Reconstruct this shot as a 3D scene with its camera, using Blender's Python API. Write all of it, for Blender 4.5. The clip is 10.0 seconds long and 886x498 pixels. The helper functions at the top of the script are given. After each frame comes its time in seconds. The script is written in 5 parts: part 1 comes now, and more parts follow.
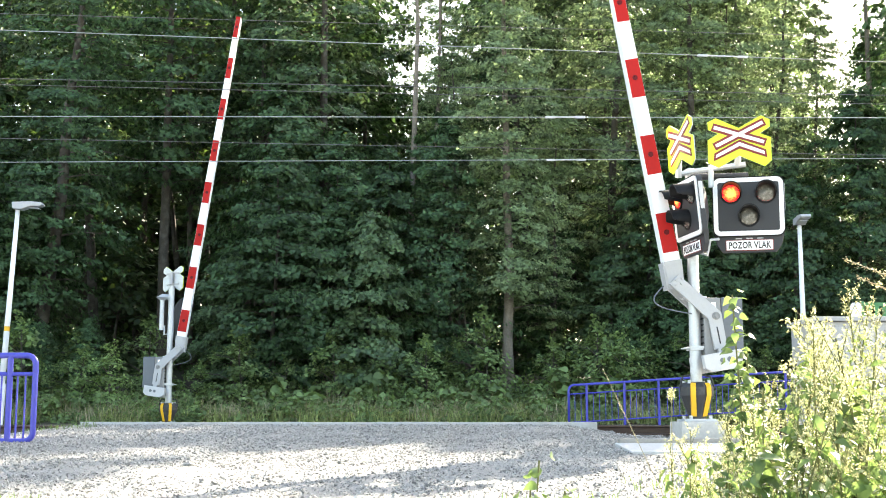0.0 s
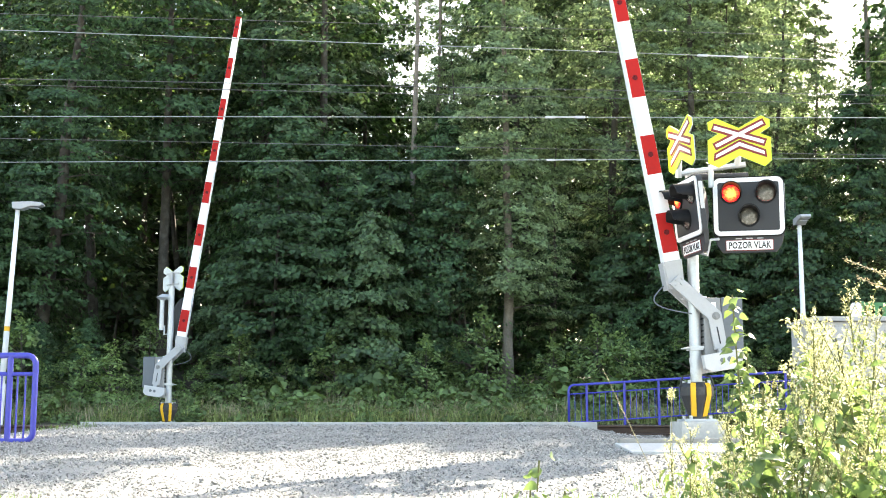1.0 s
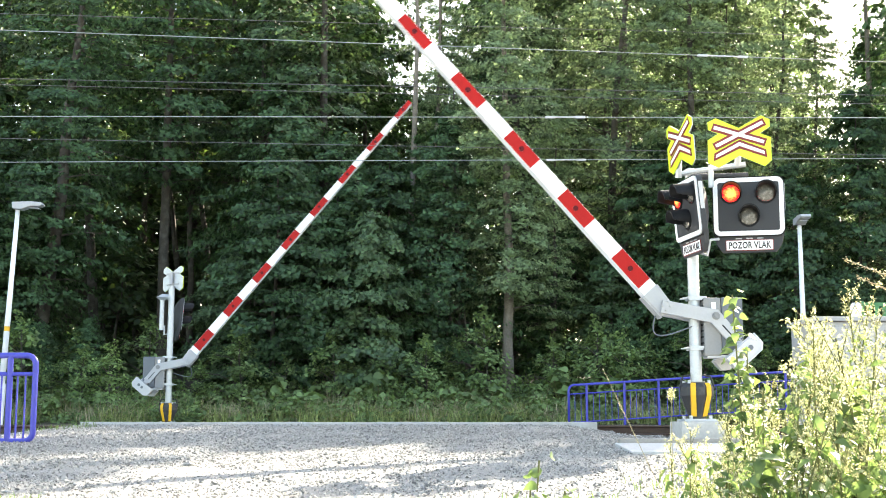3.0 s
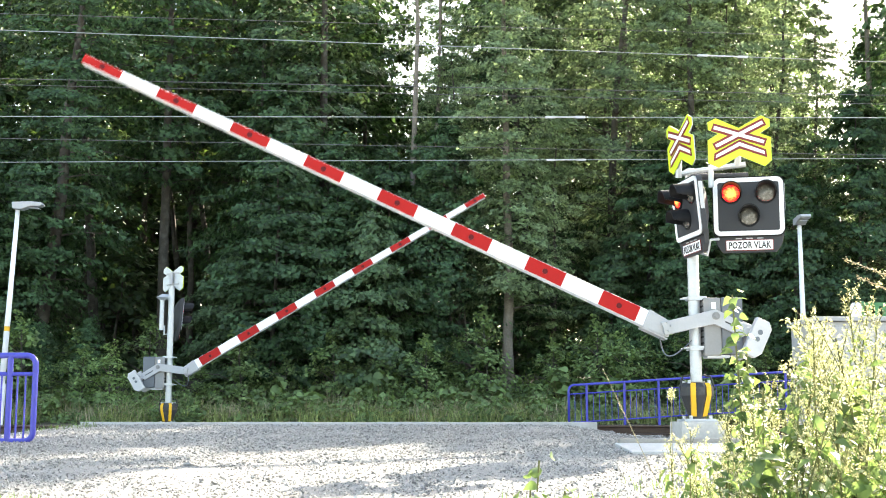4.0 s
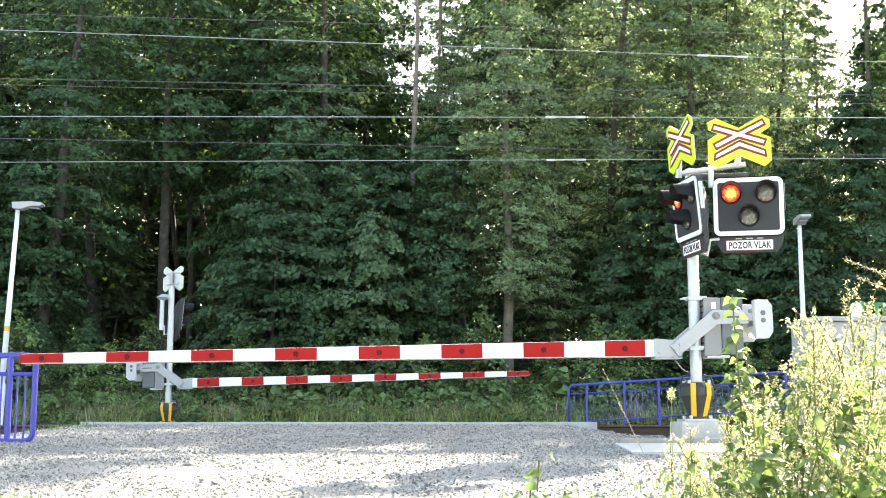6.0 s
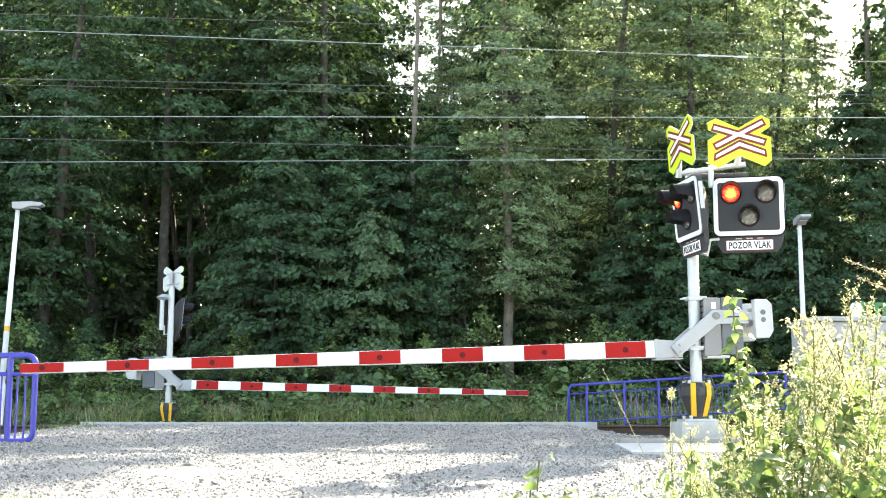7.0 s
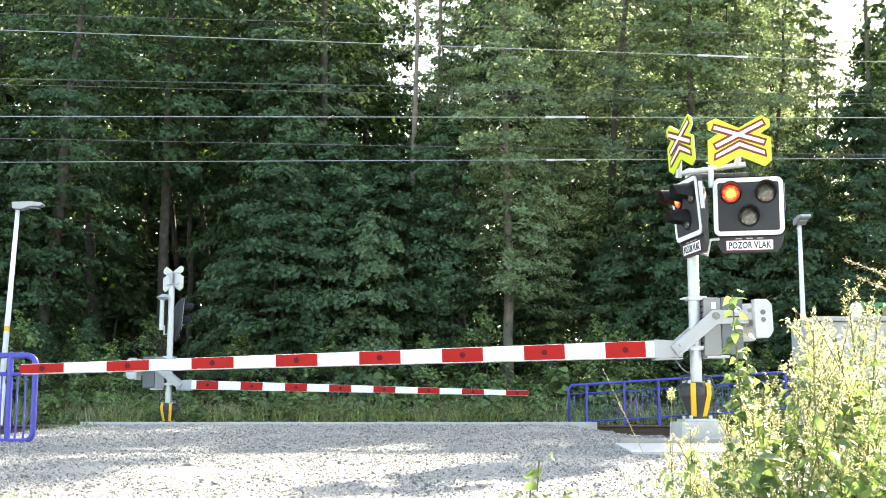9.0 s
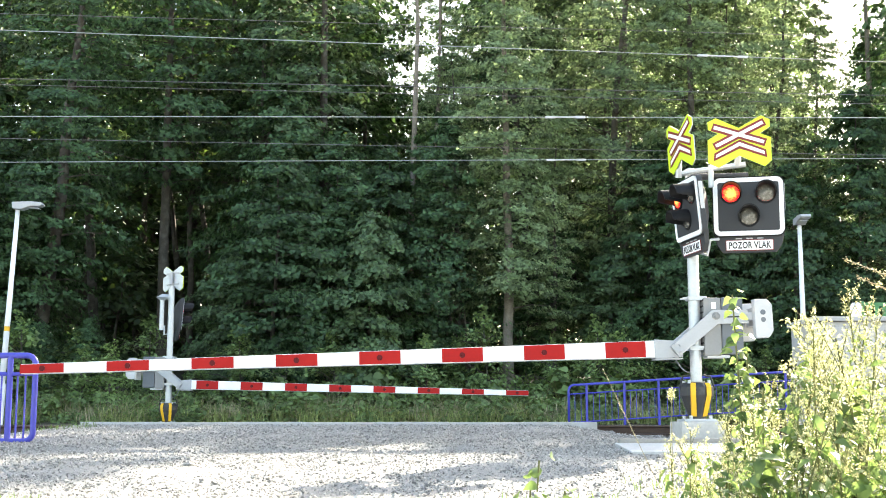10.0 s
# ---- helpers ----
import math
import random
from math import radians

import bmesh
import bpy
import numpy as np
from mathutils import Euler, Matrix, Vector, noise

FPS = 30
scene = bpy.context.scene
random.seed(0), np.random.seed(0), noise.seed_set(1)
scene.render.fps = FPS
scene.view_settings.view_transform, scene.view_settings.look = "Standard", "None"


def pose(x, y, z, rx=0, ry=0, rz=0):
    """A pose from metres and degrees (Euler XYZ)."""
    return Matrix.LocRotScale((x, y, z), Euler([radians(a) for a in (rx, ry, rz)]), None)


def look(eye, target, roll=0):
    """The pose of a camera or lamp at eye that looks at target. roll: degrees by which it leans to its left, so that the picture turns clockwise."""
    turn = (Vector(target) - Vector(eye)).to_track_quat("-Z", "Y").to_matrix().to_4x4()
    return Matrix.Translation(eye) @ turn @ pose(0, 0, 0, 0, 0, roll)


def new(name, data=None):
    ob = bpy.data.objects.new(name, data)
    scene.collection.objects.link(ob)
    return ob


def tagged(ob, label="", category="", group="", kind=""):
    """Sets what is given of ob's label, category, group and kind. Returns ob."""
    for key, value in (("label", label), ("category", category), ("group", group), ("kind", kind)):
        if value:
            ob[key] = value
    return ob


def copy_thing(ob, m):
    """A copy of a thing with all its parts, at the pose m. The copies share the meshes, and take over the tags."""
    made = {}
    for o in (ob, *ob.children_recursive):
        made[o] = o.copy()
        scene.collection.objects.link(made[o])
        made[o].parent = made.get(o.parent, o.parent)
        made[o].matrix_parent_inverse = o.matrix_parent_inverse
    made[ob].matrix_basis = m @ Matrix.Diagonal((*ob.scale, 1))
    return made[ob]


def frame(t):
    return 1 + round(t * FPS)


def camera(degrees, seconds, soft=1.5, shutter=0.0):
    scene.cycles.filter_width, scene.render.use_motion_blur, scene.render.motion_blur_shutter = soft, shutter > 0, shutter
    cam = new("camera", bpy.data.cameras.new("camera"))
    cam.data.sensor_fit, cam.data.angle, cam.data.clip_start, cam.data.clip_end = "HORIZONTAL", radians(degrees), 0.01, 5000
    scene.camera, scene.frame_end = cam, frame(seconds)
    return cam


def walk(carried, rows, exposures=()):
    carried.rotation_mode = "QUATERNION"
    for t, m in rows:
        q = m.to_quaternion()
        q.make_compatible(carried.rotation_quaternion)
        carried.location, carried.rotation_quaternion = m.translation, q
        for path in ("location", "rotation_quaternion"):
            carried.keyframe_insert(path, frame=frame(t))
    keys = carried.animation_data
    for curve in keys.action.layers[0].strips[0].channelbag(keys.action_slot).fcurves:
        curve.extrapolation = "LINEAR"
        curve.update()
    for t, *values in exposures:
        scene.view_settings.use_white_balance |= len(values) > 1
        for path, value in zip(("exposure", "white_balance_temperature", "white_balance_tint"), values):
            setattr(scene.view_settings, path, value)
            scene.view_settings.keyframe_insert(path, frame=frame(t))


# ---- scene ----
# ---- camera: on a low tripod beside the road, standing still ----
EYE = (0.0, 0.0, -0.08)
cam = camera(39.07, 10.0, soft=1.0, shutter=0.4)
walk(cam, [(0.0, pose(*EYE, 98.12, 0, 0)), (10.0, pose(*EYE, 98.12, 0, 0))], exposures=[(0.0, 2.56, 7300, 10), (10.0, 2.56, 7300, 10)])

# ---- light: afternoon sun from behind the wood ----
SUN_ELEV, SUN_AZ = 32.5, 38.0          # azimuth clockwise from +y
world = bpy.data.worlds.new("sky")
scene.world = world
world.use_nodes = True
wn = world.node_tree.nodes
sky = wn.new("ShaderNodeTexSky")
sky.sky_type, sky.sun_disc = "NISHITA", False
sky.sun_elevation, sky.sun_rotation = radians(SUN_ELEV), radians(SUN_AZ)
sky.dust_density, sky.air_density = 2.5, 1.2
wn["Background"].inputs["Strength"].default_value = 0.13
world.node_tree.links.new(sky.outputs[0], wn["Background"].inputs["Color"])
sun = new("sun", bpy.data.lights.new("sun", "SUN"))
sun.data.energy, sun.data.angle, sun.data.color = 5.0, radians(0.55), (1.0, 0.95, 0.86)
sun_dir = Vector((math.sin(radians(SUN_AZ)) * math.cos(radians(SUN_ELEV)), math.cos(radians(SUN_AZ)) * math.cos(radians(SUN_ELEV)), math.sin(radians(SUN_ELEV))))
sun.matrix_world = look(sun_dir * 60, (0, 0, 0))


# ---- materials ----
def surface(name, base, rough=0.6, metal=0.0, vary=0.12, scale=6.0, bump=0.1, dirt=None, dirt_amount=0.3, by_object=0.0, by_island=0.0, spec=0.5):
    """A painted, cast or natural surface with grain and larger blotches."""
    m = bpy.data.materials.new(name)
    m.use_nodes = True
    nt = m.node_tree
    n, l = nt.nodes, nt.links
    b = n["Principled BSDF"]
    co = n.new("ShaderNodeTexCoord")
    fine, broad = n.new("ShaderNodeTexNoise"), n.new("ShaderNodeTexNoise")
    fine.inputs["Scale"].default_value, fine.inputs["Detail"].default_value = scale * 9, 5
    broad.inputs["Scale"].default_value, broad.inputs["Detail"].default_value = scale, 4
    for t in (fine, broad):
        l.new(co.outputs["Object"], t.inputs["Vector"])
    add = n.new("ShaderNodeMath")
    add.operation = "ADD"
    l.new(fine.outputs[0], add.inputs[0])
    l.new(broad.outputs[0], add.inputs[1])
    span = n.new("ShaderNodeMapRange")
    span.inputs["From Min"].default_value, span.inputs["From Max"].default_value = 0.7, 1.3
    span.inputs["To Min"].default_value, span.inputs["To Max"].default_value = 1 - vary, 1 + vary
    l.new(add.outputs[0], span.inputs["Value"])
    value = span.outputs[0]
    for amount, node, out in ((by_object, "ShaderNodeObjectInfo", "Random"), (by_island, "ShaderNodeNewGeometry", "Random Per Island")):
        if amount:
            info, r, mul = n.new(node), n.new("ShaderNodeMapRange"), n.new("ShaderNodeMath")
            r.inputs["To Min"].default_value, r.inputs["To Max"].default_value = 1 - amount, 1 + amount
            l.new(info.outputs[out], r.inputs["Value"])
            mul.operation = "MULTIPLY"
            l.new(value, mul.inputs[0])
            l.new(r.outputs[0], mul.inputs[1])
            value = mul.outputs[0]
    scaled = n.new("ShaderNodeVectorMath")
    scaled.operation = "SCALE"
    scaled.inputs[0].default_value = base
    l.new(value, scaled.inputs["Scale"])
    colour = scaled.outputs[0]
    if dirt:
        ramp, mix = n.new("ShaderNodeMapRange"), n.new("ShaderNodeMix")
        ramp.inputs["From Min"].default_value, ramp.inputs["From Max"].default_value = 0.5, 0.72
        ramp.inputs["To Max"].default_value = dirt_amount
        l.new(broad.outputs[0], ramp.inputs["Value"])
        mix.data_type = "RGBA"
        l.new(ramp.outputs[0], mix.inputs["Factor"])
        l.new(colour, mix.inputs["A"])
        mix.inputs["B"].default_value = (*dirt, 1)
        colour = mix.outputs["Result"]
    l.new(colour, b.inputs["Base Color"])
    rr = n.new("ShaderNodeMapRange")
    rr.inputs["To Min"].default_value, rr.inputs["To Max"].default_value = max(rough - 0.12, 0.03), min(rough + 0.12, 1)
    l.new(broad.outputs[0], rr.inputs["Value"])
    l.new(rr.outputs[0], b.inputs["Roughness"])
    b.inputs["Metallic"].default_value = metal
    b.inputs["Specular IOR Level"].default_value = spec
    if bump:
        bp = n.new("ShaderNodeBump")
        bp.inputs["Strength"].default_value, bp.inputs["Distance"].default_value = bump, 0.01
        l.new(add.outputs[0], bp.inputs["Height"])
        l.new(bp.outputs[0], b.inputs["Normal"])
    return m


def foliage(name, base, glow, through_part=0.4, rough=0.5, vary=0.35, spec=0.34):
    """Leaves: each differs a little in colour, and light passes through them."""
    m = bpy.data.materials.new(name)
    m.use_nodes = True
    n, l = m.node_tree.nodes, m.node_tree.links
    b = n["Principled BSDF"]
    geo, info = n.new("ShaderNodeNewGeometry"), n.new("ShaderNodeObjectInfo")
    cols = []
    for c in (base, glow):
        r, r2, mul, sc = n.new("ShaderNodeMapRange"), n.new("ShaderNodeMapRange"), n.new("ShaderNodeMath"), n.new("ShaderNodeVectorMath")
        r.inputs["To Min"].default_value, r.inputs["To Max"].default_value = 1 - vary, 1 + vary
        r2.inputs["To Min"].default_value, r2.inputs["To Max"].default_value = 0.8, 1.2
        l.new(geo.outputs["Random Per Island"], r.inputs["Value"])
        l.new(info.outputs["Random"], r2.inputs["Value"])
        mul.operation, sc.operation = "MULTIPLY", "SCALE"
        l.new(r.outputs[0], mul.inputs[0])
        l.new(r2.outputs[0], mul.inputs[1])
        sc.inputs[0].default_value = c
        l.new(mul.outputs[0], sc.inputs["Scale"])
        cols.append(sc.outputs[0])
    l.new(cols[0], b.inputs["Base Color"])
    b.inputs["Roughness"].default_value = rough
    b.inputs["Specular IOR Level"].default_value = spec
    tr, mix = n.new("ShaderNodeBsdfTranslucent"), n.new("ShaderNodeMixShader")
    l.new(cols[1], tr.inputs["Color"])
    mix.inputs[0].default_value = through_part
    l.new(b.outputs[0], mix.inputs[1])
    l.new(tr.outputs[0], mix.inputs[2])
    l.new(mix.outputs[0], n["Material Output"].inputs["Surface"])
    return m


def lamp_glow(name):
    """A lit red signal lens: small bright cells, hottest in the middle."""
    m = bpy.data.materials.new(name)
    m.use_nodes = True
    n, l = m.node_tree.nodes, m.node_tree.links
    co, vor, length = n.new("ShaderNodeTexCoord"), n.new("ShaderNodeTexVoronoi"), n.new("ShaderNodeVectorMath")
    vor.inputs["Scale"].default_value = 55
    l.new(co.outputs["Object"], vor.inputs["Vector"])
    length.operation = "LENGTH"
    l.new(co.outputs["Object"], length.inputs[0])
    add, ramp = n.new("ShaderNodeMath"), n.new("ShaderNodeValToRGB")
    add.operation = "MULTIPLY_ADD"
    add.inputs[1].default_value = 0.22
    sc = n.new("ShaderNodeMath")
    sc.operation = "MULTIPLY"
    sc.inputs[1].default_value = 5.2
    l.new(length.outputs["Value"], sc.inputs[0])
    l.new(vor.outputs["Color"], add.inputs[0])
    l.new(sc.outputs[0], add.inputs[2])
    l.new(add.outputs[0], ramp.inputs[0])
    e = ramp.color_ramp.elements
    e[0].position, e[0].color = 0.32, (1, 0.52, 0.13, 1)
    e[1].position, e[1].color = 0.66, (1, 0.004, 0.030, 1)
    e.new(0.50).color = (1, 0.15, 0.04, 1)
    em = n.new("ShaderNodeEmission")
    em.inputs["Strength"].default_value = 0.46
    l.new(ramp.outputs[0], em.inputs["Color"])
    l.new(em.outputs[0], n["Material Output"].inputs["Surface"])
    return m


M = {
    "galv": surface("galvanised_steel", (0.52, 0.54, 0.55), 0.42, 0.5, 0.12, 9, 0.05, (0.38, 0.4, 0.41), 0.35),
    "alu": surface("painted_aluminium", (0.42, 0.425, 0.43), 0.5, 0.1, 0.05, 5, 0.03, (0.42, 0.42, 0.4), 0.25),
    "weight": surface("light_grey_paint", (0.52, 0.52, 0.515), 0.55, 0.0, 0.05, 5, 0.05, (0.45, 0.44, 0.42), 0.25),
    "box": surface("grey_motor_box", (0.25, 0.25, 0.245), 0.5, 0.1, 0.06, 5, 0.05, (0.28, 0.28, 0.27), 0.3),
    "cover": surface("blue_grey_cover", (0.125, 0.14, 0.155), 0.5, 0.0, 0.06, 5, 0.05),
    "white": surface("white_boom_film", (0.88, 0.88, 0.88), 0.35, 0, 0.03, 3, 0.02, (0.62, 0.61, 0.58), 0.18),
    "red": surface("red_boom_film", (0.42, 0.018, 0.016), 0.5, 0, 0.06, 3, 0.02, spec=0.12),
    "dark_red": surface("reflector_red", (0.11, 0.004, 0.006), 0.3, 0, 0.1, 60, 0.2, spec=0.2),
    "black": surface("black_plastic", (0.010, 0.0105, 0.012), 0.5, 0, 0.15, 8, 0.05, (0.03, 0.03, 0.03), 0.3, spec=0.2),
    "panel": surface("dark_grey_panel", (0.028, 0.030, 0.033), 0.6, 0, 0.08, 6, 0.05),
    "boot": surface("boot_black", (0.03, 0.03, 0.032), 0.5, 0, 0.15, 8, 0.1, (0.12, 0.115, 0.1), 0.4),
    "yellow": surface("warning_yellow", (0.85, 0.47, 0.02), 0.5, 0, 0.06, 8, 0.05, (0.5, 0.3, 0.05), 0.3),
    "border": surface("white_border_film", (0.9, 0.9, 0.9), 0.4, 0, 0.02, 5, 0.01),
    "fluo": surface("fluorescent_yellow", (0.64, 0.86, 0.03), 0.4, 0, 0.03, 5, 0.01),
    "sign_red": surface("sign_red", (0.20, 0.013, 0.009), 0.45, 0, 0.06, 8, 0.01),
    "ink": surface("sign_ink", (0.03, 0.03, 0.03), 0.6, 0, 0.05, 8, 0),
    "lens": surface("dull_lens", (0.17, 0.165, 0.15), 0.12, 0.5, 0.35, 22, 0.35, (0.5, 0.5, 0.46), 0.5),
    "glow": lamp_glow("lit_red_lens"),
    "blue": surface("blue_rail_paint", (0.055, 0.06, 0.40), 0.35, 0, 0.08, 6, 0.03, (0.03, 0.03, 0.16), 0.3),
    "concrete": surface("concrete", (0.48, 0.47, 0.44), 0.85, 0, 0.14, 3, 0.35, (0.25, 0.24, 0.21), 0.5, by_object=0.06),
    "paving": surface("pale_paving", (0.50, 0.49, 0.46), 0.85, 0, 0.12, 3, 0.35, (0.34, 0.32, 0.28), 0.4),
    "kerb": surface("kerb_concrete", (0.36, 0.33, 0.29), 0.9, 0, 0.15, 4, 0.4, (0.2, 0.17, 0.13), 0.5),
    "rail": surface("rusty_rail", (0.085, 0.055, 0.04), 0.75, 0.3, 0.2, 8, 0.2),
    "rail_head": surface("worn_rail_head", (0.32, 0.31, 0.30), 0.35, 0.8, 0.1, 6, 0.1),
    "ground": surface("gravel_soil", (0.27, 0.265, 0.245), 0.95, 0, 0.45, 11, 1.0, (0.15, 0.135, 0.11), 0.5),
    "stone": surface("crushed_stone", (0.31, 0.305, 0.285), 0.9, 0, 0.25, 30, 0.8, by_island=0.5),
    "bank": surface("forest_soil", (0.06, 0.05, 0.035), 0.95, 0, 0.3, 2, 0.8, (0.05, 0.07, 0.02), 0.6),
    "wire": surface("copper_wire", (0.27, 0.29, 0.28), 0.4, 0.4, 0.1, 20, 0),
    "old_wire": surface("dark_wire", (0.12, 0.12, 0.12), 0.6, 0.3, 0.1, 20, 0),
    "lamp_white": surface("white_lamp_paint", (0.80, 0.81, 0.82), 0.4, 0, 0.04, 5, 0.02, (0.6, 0.6, 0.58), 0.2),
    "cabinet": surface("grey_cabinet", (0.40, 0.40, 0.395), 0.55, 0, 0.05, 3, 0.05, (0.38, 0.38, 0.36), 0.3),
    "green": surface("green_fence_paint", (0.07, 0.24, 0.09), 0.5, 0, 0.08, 6, 0.05),
    "bark": surface("bark", (0.075, 0.064, 0.05), 0.9, 0, 0.35, 5, 1.0, (0.17, 0.17, 0.14), 0.5, by_object=0.25),
    "pale_bark": surface("pale_bark", (0.18, 0.155, 0.125), 0.9, 0, 0.5, 4, 0.8, (0.10, 0.08, 0.06), 0.5, by_object=0.2),
    "leaf": foliage("maple_leaves", (0.056, 0.107, 0.048), (0.095, 0.185, 0.045), 0.3, vary=0.6, spec=0.26),
    # light green, with base and glow raised to stand in for frontal sunlight
    "leaf_light_sunlit": foliage("sunlit_light_leaves", (0.160, 0.222, 0.110), (0.32, 0.425, 0.195), 0.42, vary=0.55),
    "leaf_mid": foliage("mid_green_leaves", (0.078, 0.128, 0.060), (0.145, 0.23, 0.068), 0.3, vary=0.55),
    "needle": foliage("dark_leaves", (0.050, 0.088, 0.046), (0.13, 0.21, 0.04), 0.3),
    "weed": foliage("weed_leaves", (0.09, 0.15, 0.052), (0.23, 0.33, 0.09), 0.40, 0.4),
    "verge_weed": foliage("verge_weed_leaves", (0.15, 0.225, 0.085), (0.26, 0.36, 0.10), 0.35, 0.5, 0.45),
    "flower": foliage("weed_spikes", (0.48, 0.48, 0.26), (0.54, 0.54, 0.26), 0.45, 0.6, 0.35),
    "stem": foliage("weed_stems", (0.16, 0.17, 0.06), (0.2, 0.2, 0.06), 0.2, 0.6),
    "grass": foliage("verge_grass", (0.27, 0.31, 0.13), (0.36, 0.42, 0.12), 0.35, 0.6, 0.5),
    "dry": foliage("dry_grass", (0.48, 0.42, 0.27), (0.45, 0.39, 0.22), 0.3, 0.7),
}


# ---- mesh helpers ----
def part(name, bm, material, parent=None, label="", m=None, smooth=False):
    """One bmesh as one mesh object, under a thing or a part."""
    me = bpy.data.meshes.new(name)
    bm.normal_update()
    bm.to_mesh(me)
    bm.free()
    me.materials.append(M[material])
    if smooth:
        for p in me.polygons:
            p.use_smooth = True
    ob = new(name, me)
    if parent:
        ob.parent = parent
    if m is not None:
        ob.matrix_basis = m
    if label:
        ob["label"] = label
    return ob


def thing(name, m, label, category, group="", kind=""):
    ob = new(name)
    ob.matrix_basis = m
    return tagged(ob, label, category, group, kind)


def add_box(bm, x0, x1, y0, y1, z0, z1, bevel=0.0):
    t = bmesh.new()
    bmesh.ops.create_cube(t, size=1, matrix=Matrix.Translation(((x0 + x1) / 2, (y0 + y1) / 2, (z0 + z1) / 2)) @ Matrix.Diagonal((x1 - x0, y1 - y0, z1 - z0, 1)))
    if bevel:
        bmesh.ops.bevel(t, geom=t.edges[:], offset=bevel, segments=2, affect="EDGES", profile=0.6)
    merge(bm, t)
    return bm


def merge(bm, other, m=None):
    if m is not None:
        other.transform(m)
    me = bpy.data.meshes.new("piece")
    other.to_mesh(me)
    other.free()
    bm.from_mesh(me)
    bpy.data.meshes.remove(me)


def box(*a, bevel=0.0):
    return add_box(bmesh.new(), *a, bevel=bevel)


def add_tube(bm, a, b, r0, r1=None, n=12, caps=True):
    a, b = Vector(a), Vector(b)
    m = Matrix.Translation((a + b) / 2) @ (b - a).to_track_quat("Z", "Y").to_matrix().to_4x4()
    bmesh.ops.create_cone(bm, cap_ends=caps, segments=n, radius1=r0, radius2=r0 if r1 is None else r1, depth=(b - a).length, matrix=m)
    return bm


def tube(*a, **k):
    return add_tube(bmesh.new(), *a, **k)


def add_prism(bm, outline, y0, y1, bevel=0.0):
    """An outline in x and z, given thickness from y0 to y1."""
    t = bmesh.new()
    lo = [t.verts.new((x, y0, z)) for x, z in outline]
    hi = [t.verts.new((x, y1, z)) for x, z in outline]
    t.faces.new(lo)
    t.faces.new(hi[::-1])
    for i in range(len(lo)):
        j = (i + 1) % len(lo)
        t.faces.new((lo[j], lo[i], hi[i], hi[j]))
    bmesh.ops.recalc_face_normals(t, faces=t.faces[:])
    if bevel:
        bmesh.ops.bevel(t, geom=t.edges[:], offset=bevel, segments=2, affect="EDGES", profile=0.6)
    merge(bm, t)
    return bm


def prism(*a, **k):
    return add_prism(bmesh.new(), *a, **k)


def sweep(points, r, n=8):
    """A bent pipe through the points, of radius r or one radius a point."""
    bm = bmesh.new()
    pts = [Vector(p) for p in points]
    rs = r if isinstance(r, (list, tuple)) else [r] * len(pts)
    rings = []
    for i, p in enumerate(pts):
        d = (pts[min(i + 1, len(pts) - 1)] - pts[max(i - 1, 0)]).normalized()
        s = d.cross(Vector((0.31, 0.95, 0.05))).normalized()
        u = s.cross(d)
        rings.append([bm.verts.new(p + (s * math.cos(a) + u * math.sin(a)) * rs[i]) for a in (2 * math.pi * k / n for k in range(n))])
    for a, b in zip(rings, rings[1:]):
        for k in range(n):
            bm.faces.new((a[k], a[(k + 1) % n], b[(k + 1) % n], b[k]))
    bm.faces.new(rings[0][::-1])
    bm.faces.new(rings[-1])
    bmesh.ops.recalc_face_normals(bm, faces=bm.faces[:])
    return bm


def flat_shape(loops, depth):
    """A plate in x and z out of closed outlines (inner ones are holes), its front at y=0."""
    cu = bpy.data.curves.new("outline", "CURVE")
    cu.dimensions, cu.fill_mode, cu.extrude = "2D", "BOTH", depth / 2
    for loop in loops:
        sp = cu.splines.new("POLY")
        sp.points.add(len(loop) - 1)
        for q, (x, z) in zip(sp.points, loop):
            q.co = (x, z, 0, 1)
        sp.use_cyclic_u = True
    return from_curve(cu, depth)


def from_curve(cu, depth):
    ob = bpy.data.objects.new("outline", cu)
    me = bpy.data.meshes.new_from_object(ob)
    bm = bmesh.new()
    bm.from_mesh(me)
    bpy.data.objects.remove(ob)
    bpy.data.meshes.remove(me)
    bm.transform(pose(0, depth / 2, 0, 90, 0, 0))
    return bm


def lettering(text, size, depth=0.004):
    cu = bpy.data.curves.new("lettering", "FONT")
    cu.body, cu.size, cu.extrude, cu.align_x, cu.align_y = text, size, depth / 2, "CENTER", "CENTER"
    cu.resolution_u, cu.offset = 2, 0.0025
    return from_curve(cu, depth)


def rounded(x0, x1, z0, z1, r, n=6):
    out = []
    for cx, cz, a0 in ((x1 - r, z1 - r, 0), (x0 + r, z1 - r, 90), (x0 + r, z0 + r, 180), (x1 - r, z0 + r, 270)):
        out += [(cx + r * math.cos(radians(a0 + 90 * k / n)), cz + r * math.sin(radians(a0 + 90 * k / n))) for k in range(n + 1)]
    return out


def circle(cx, cz, r, n=28):
    return [(cx + r * math.cos(2 * math.pi * k / n), cz + r * math.sin(2 * math.pi * k / n)) for k in range(n)]


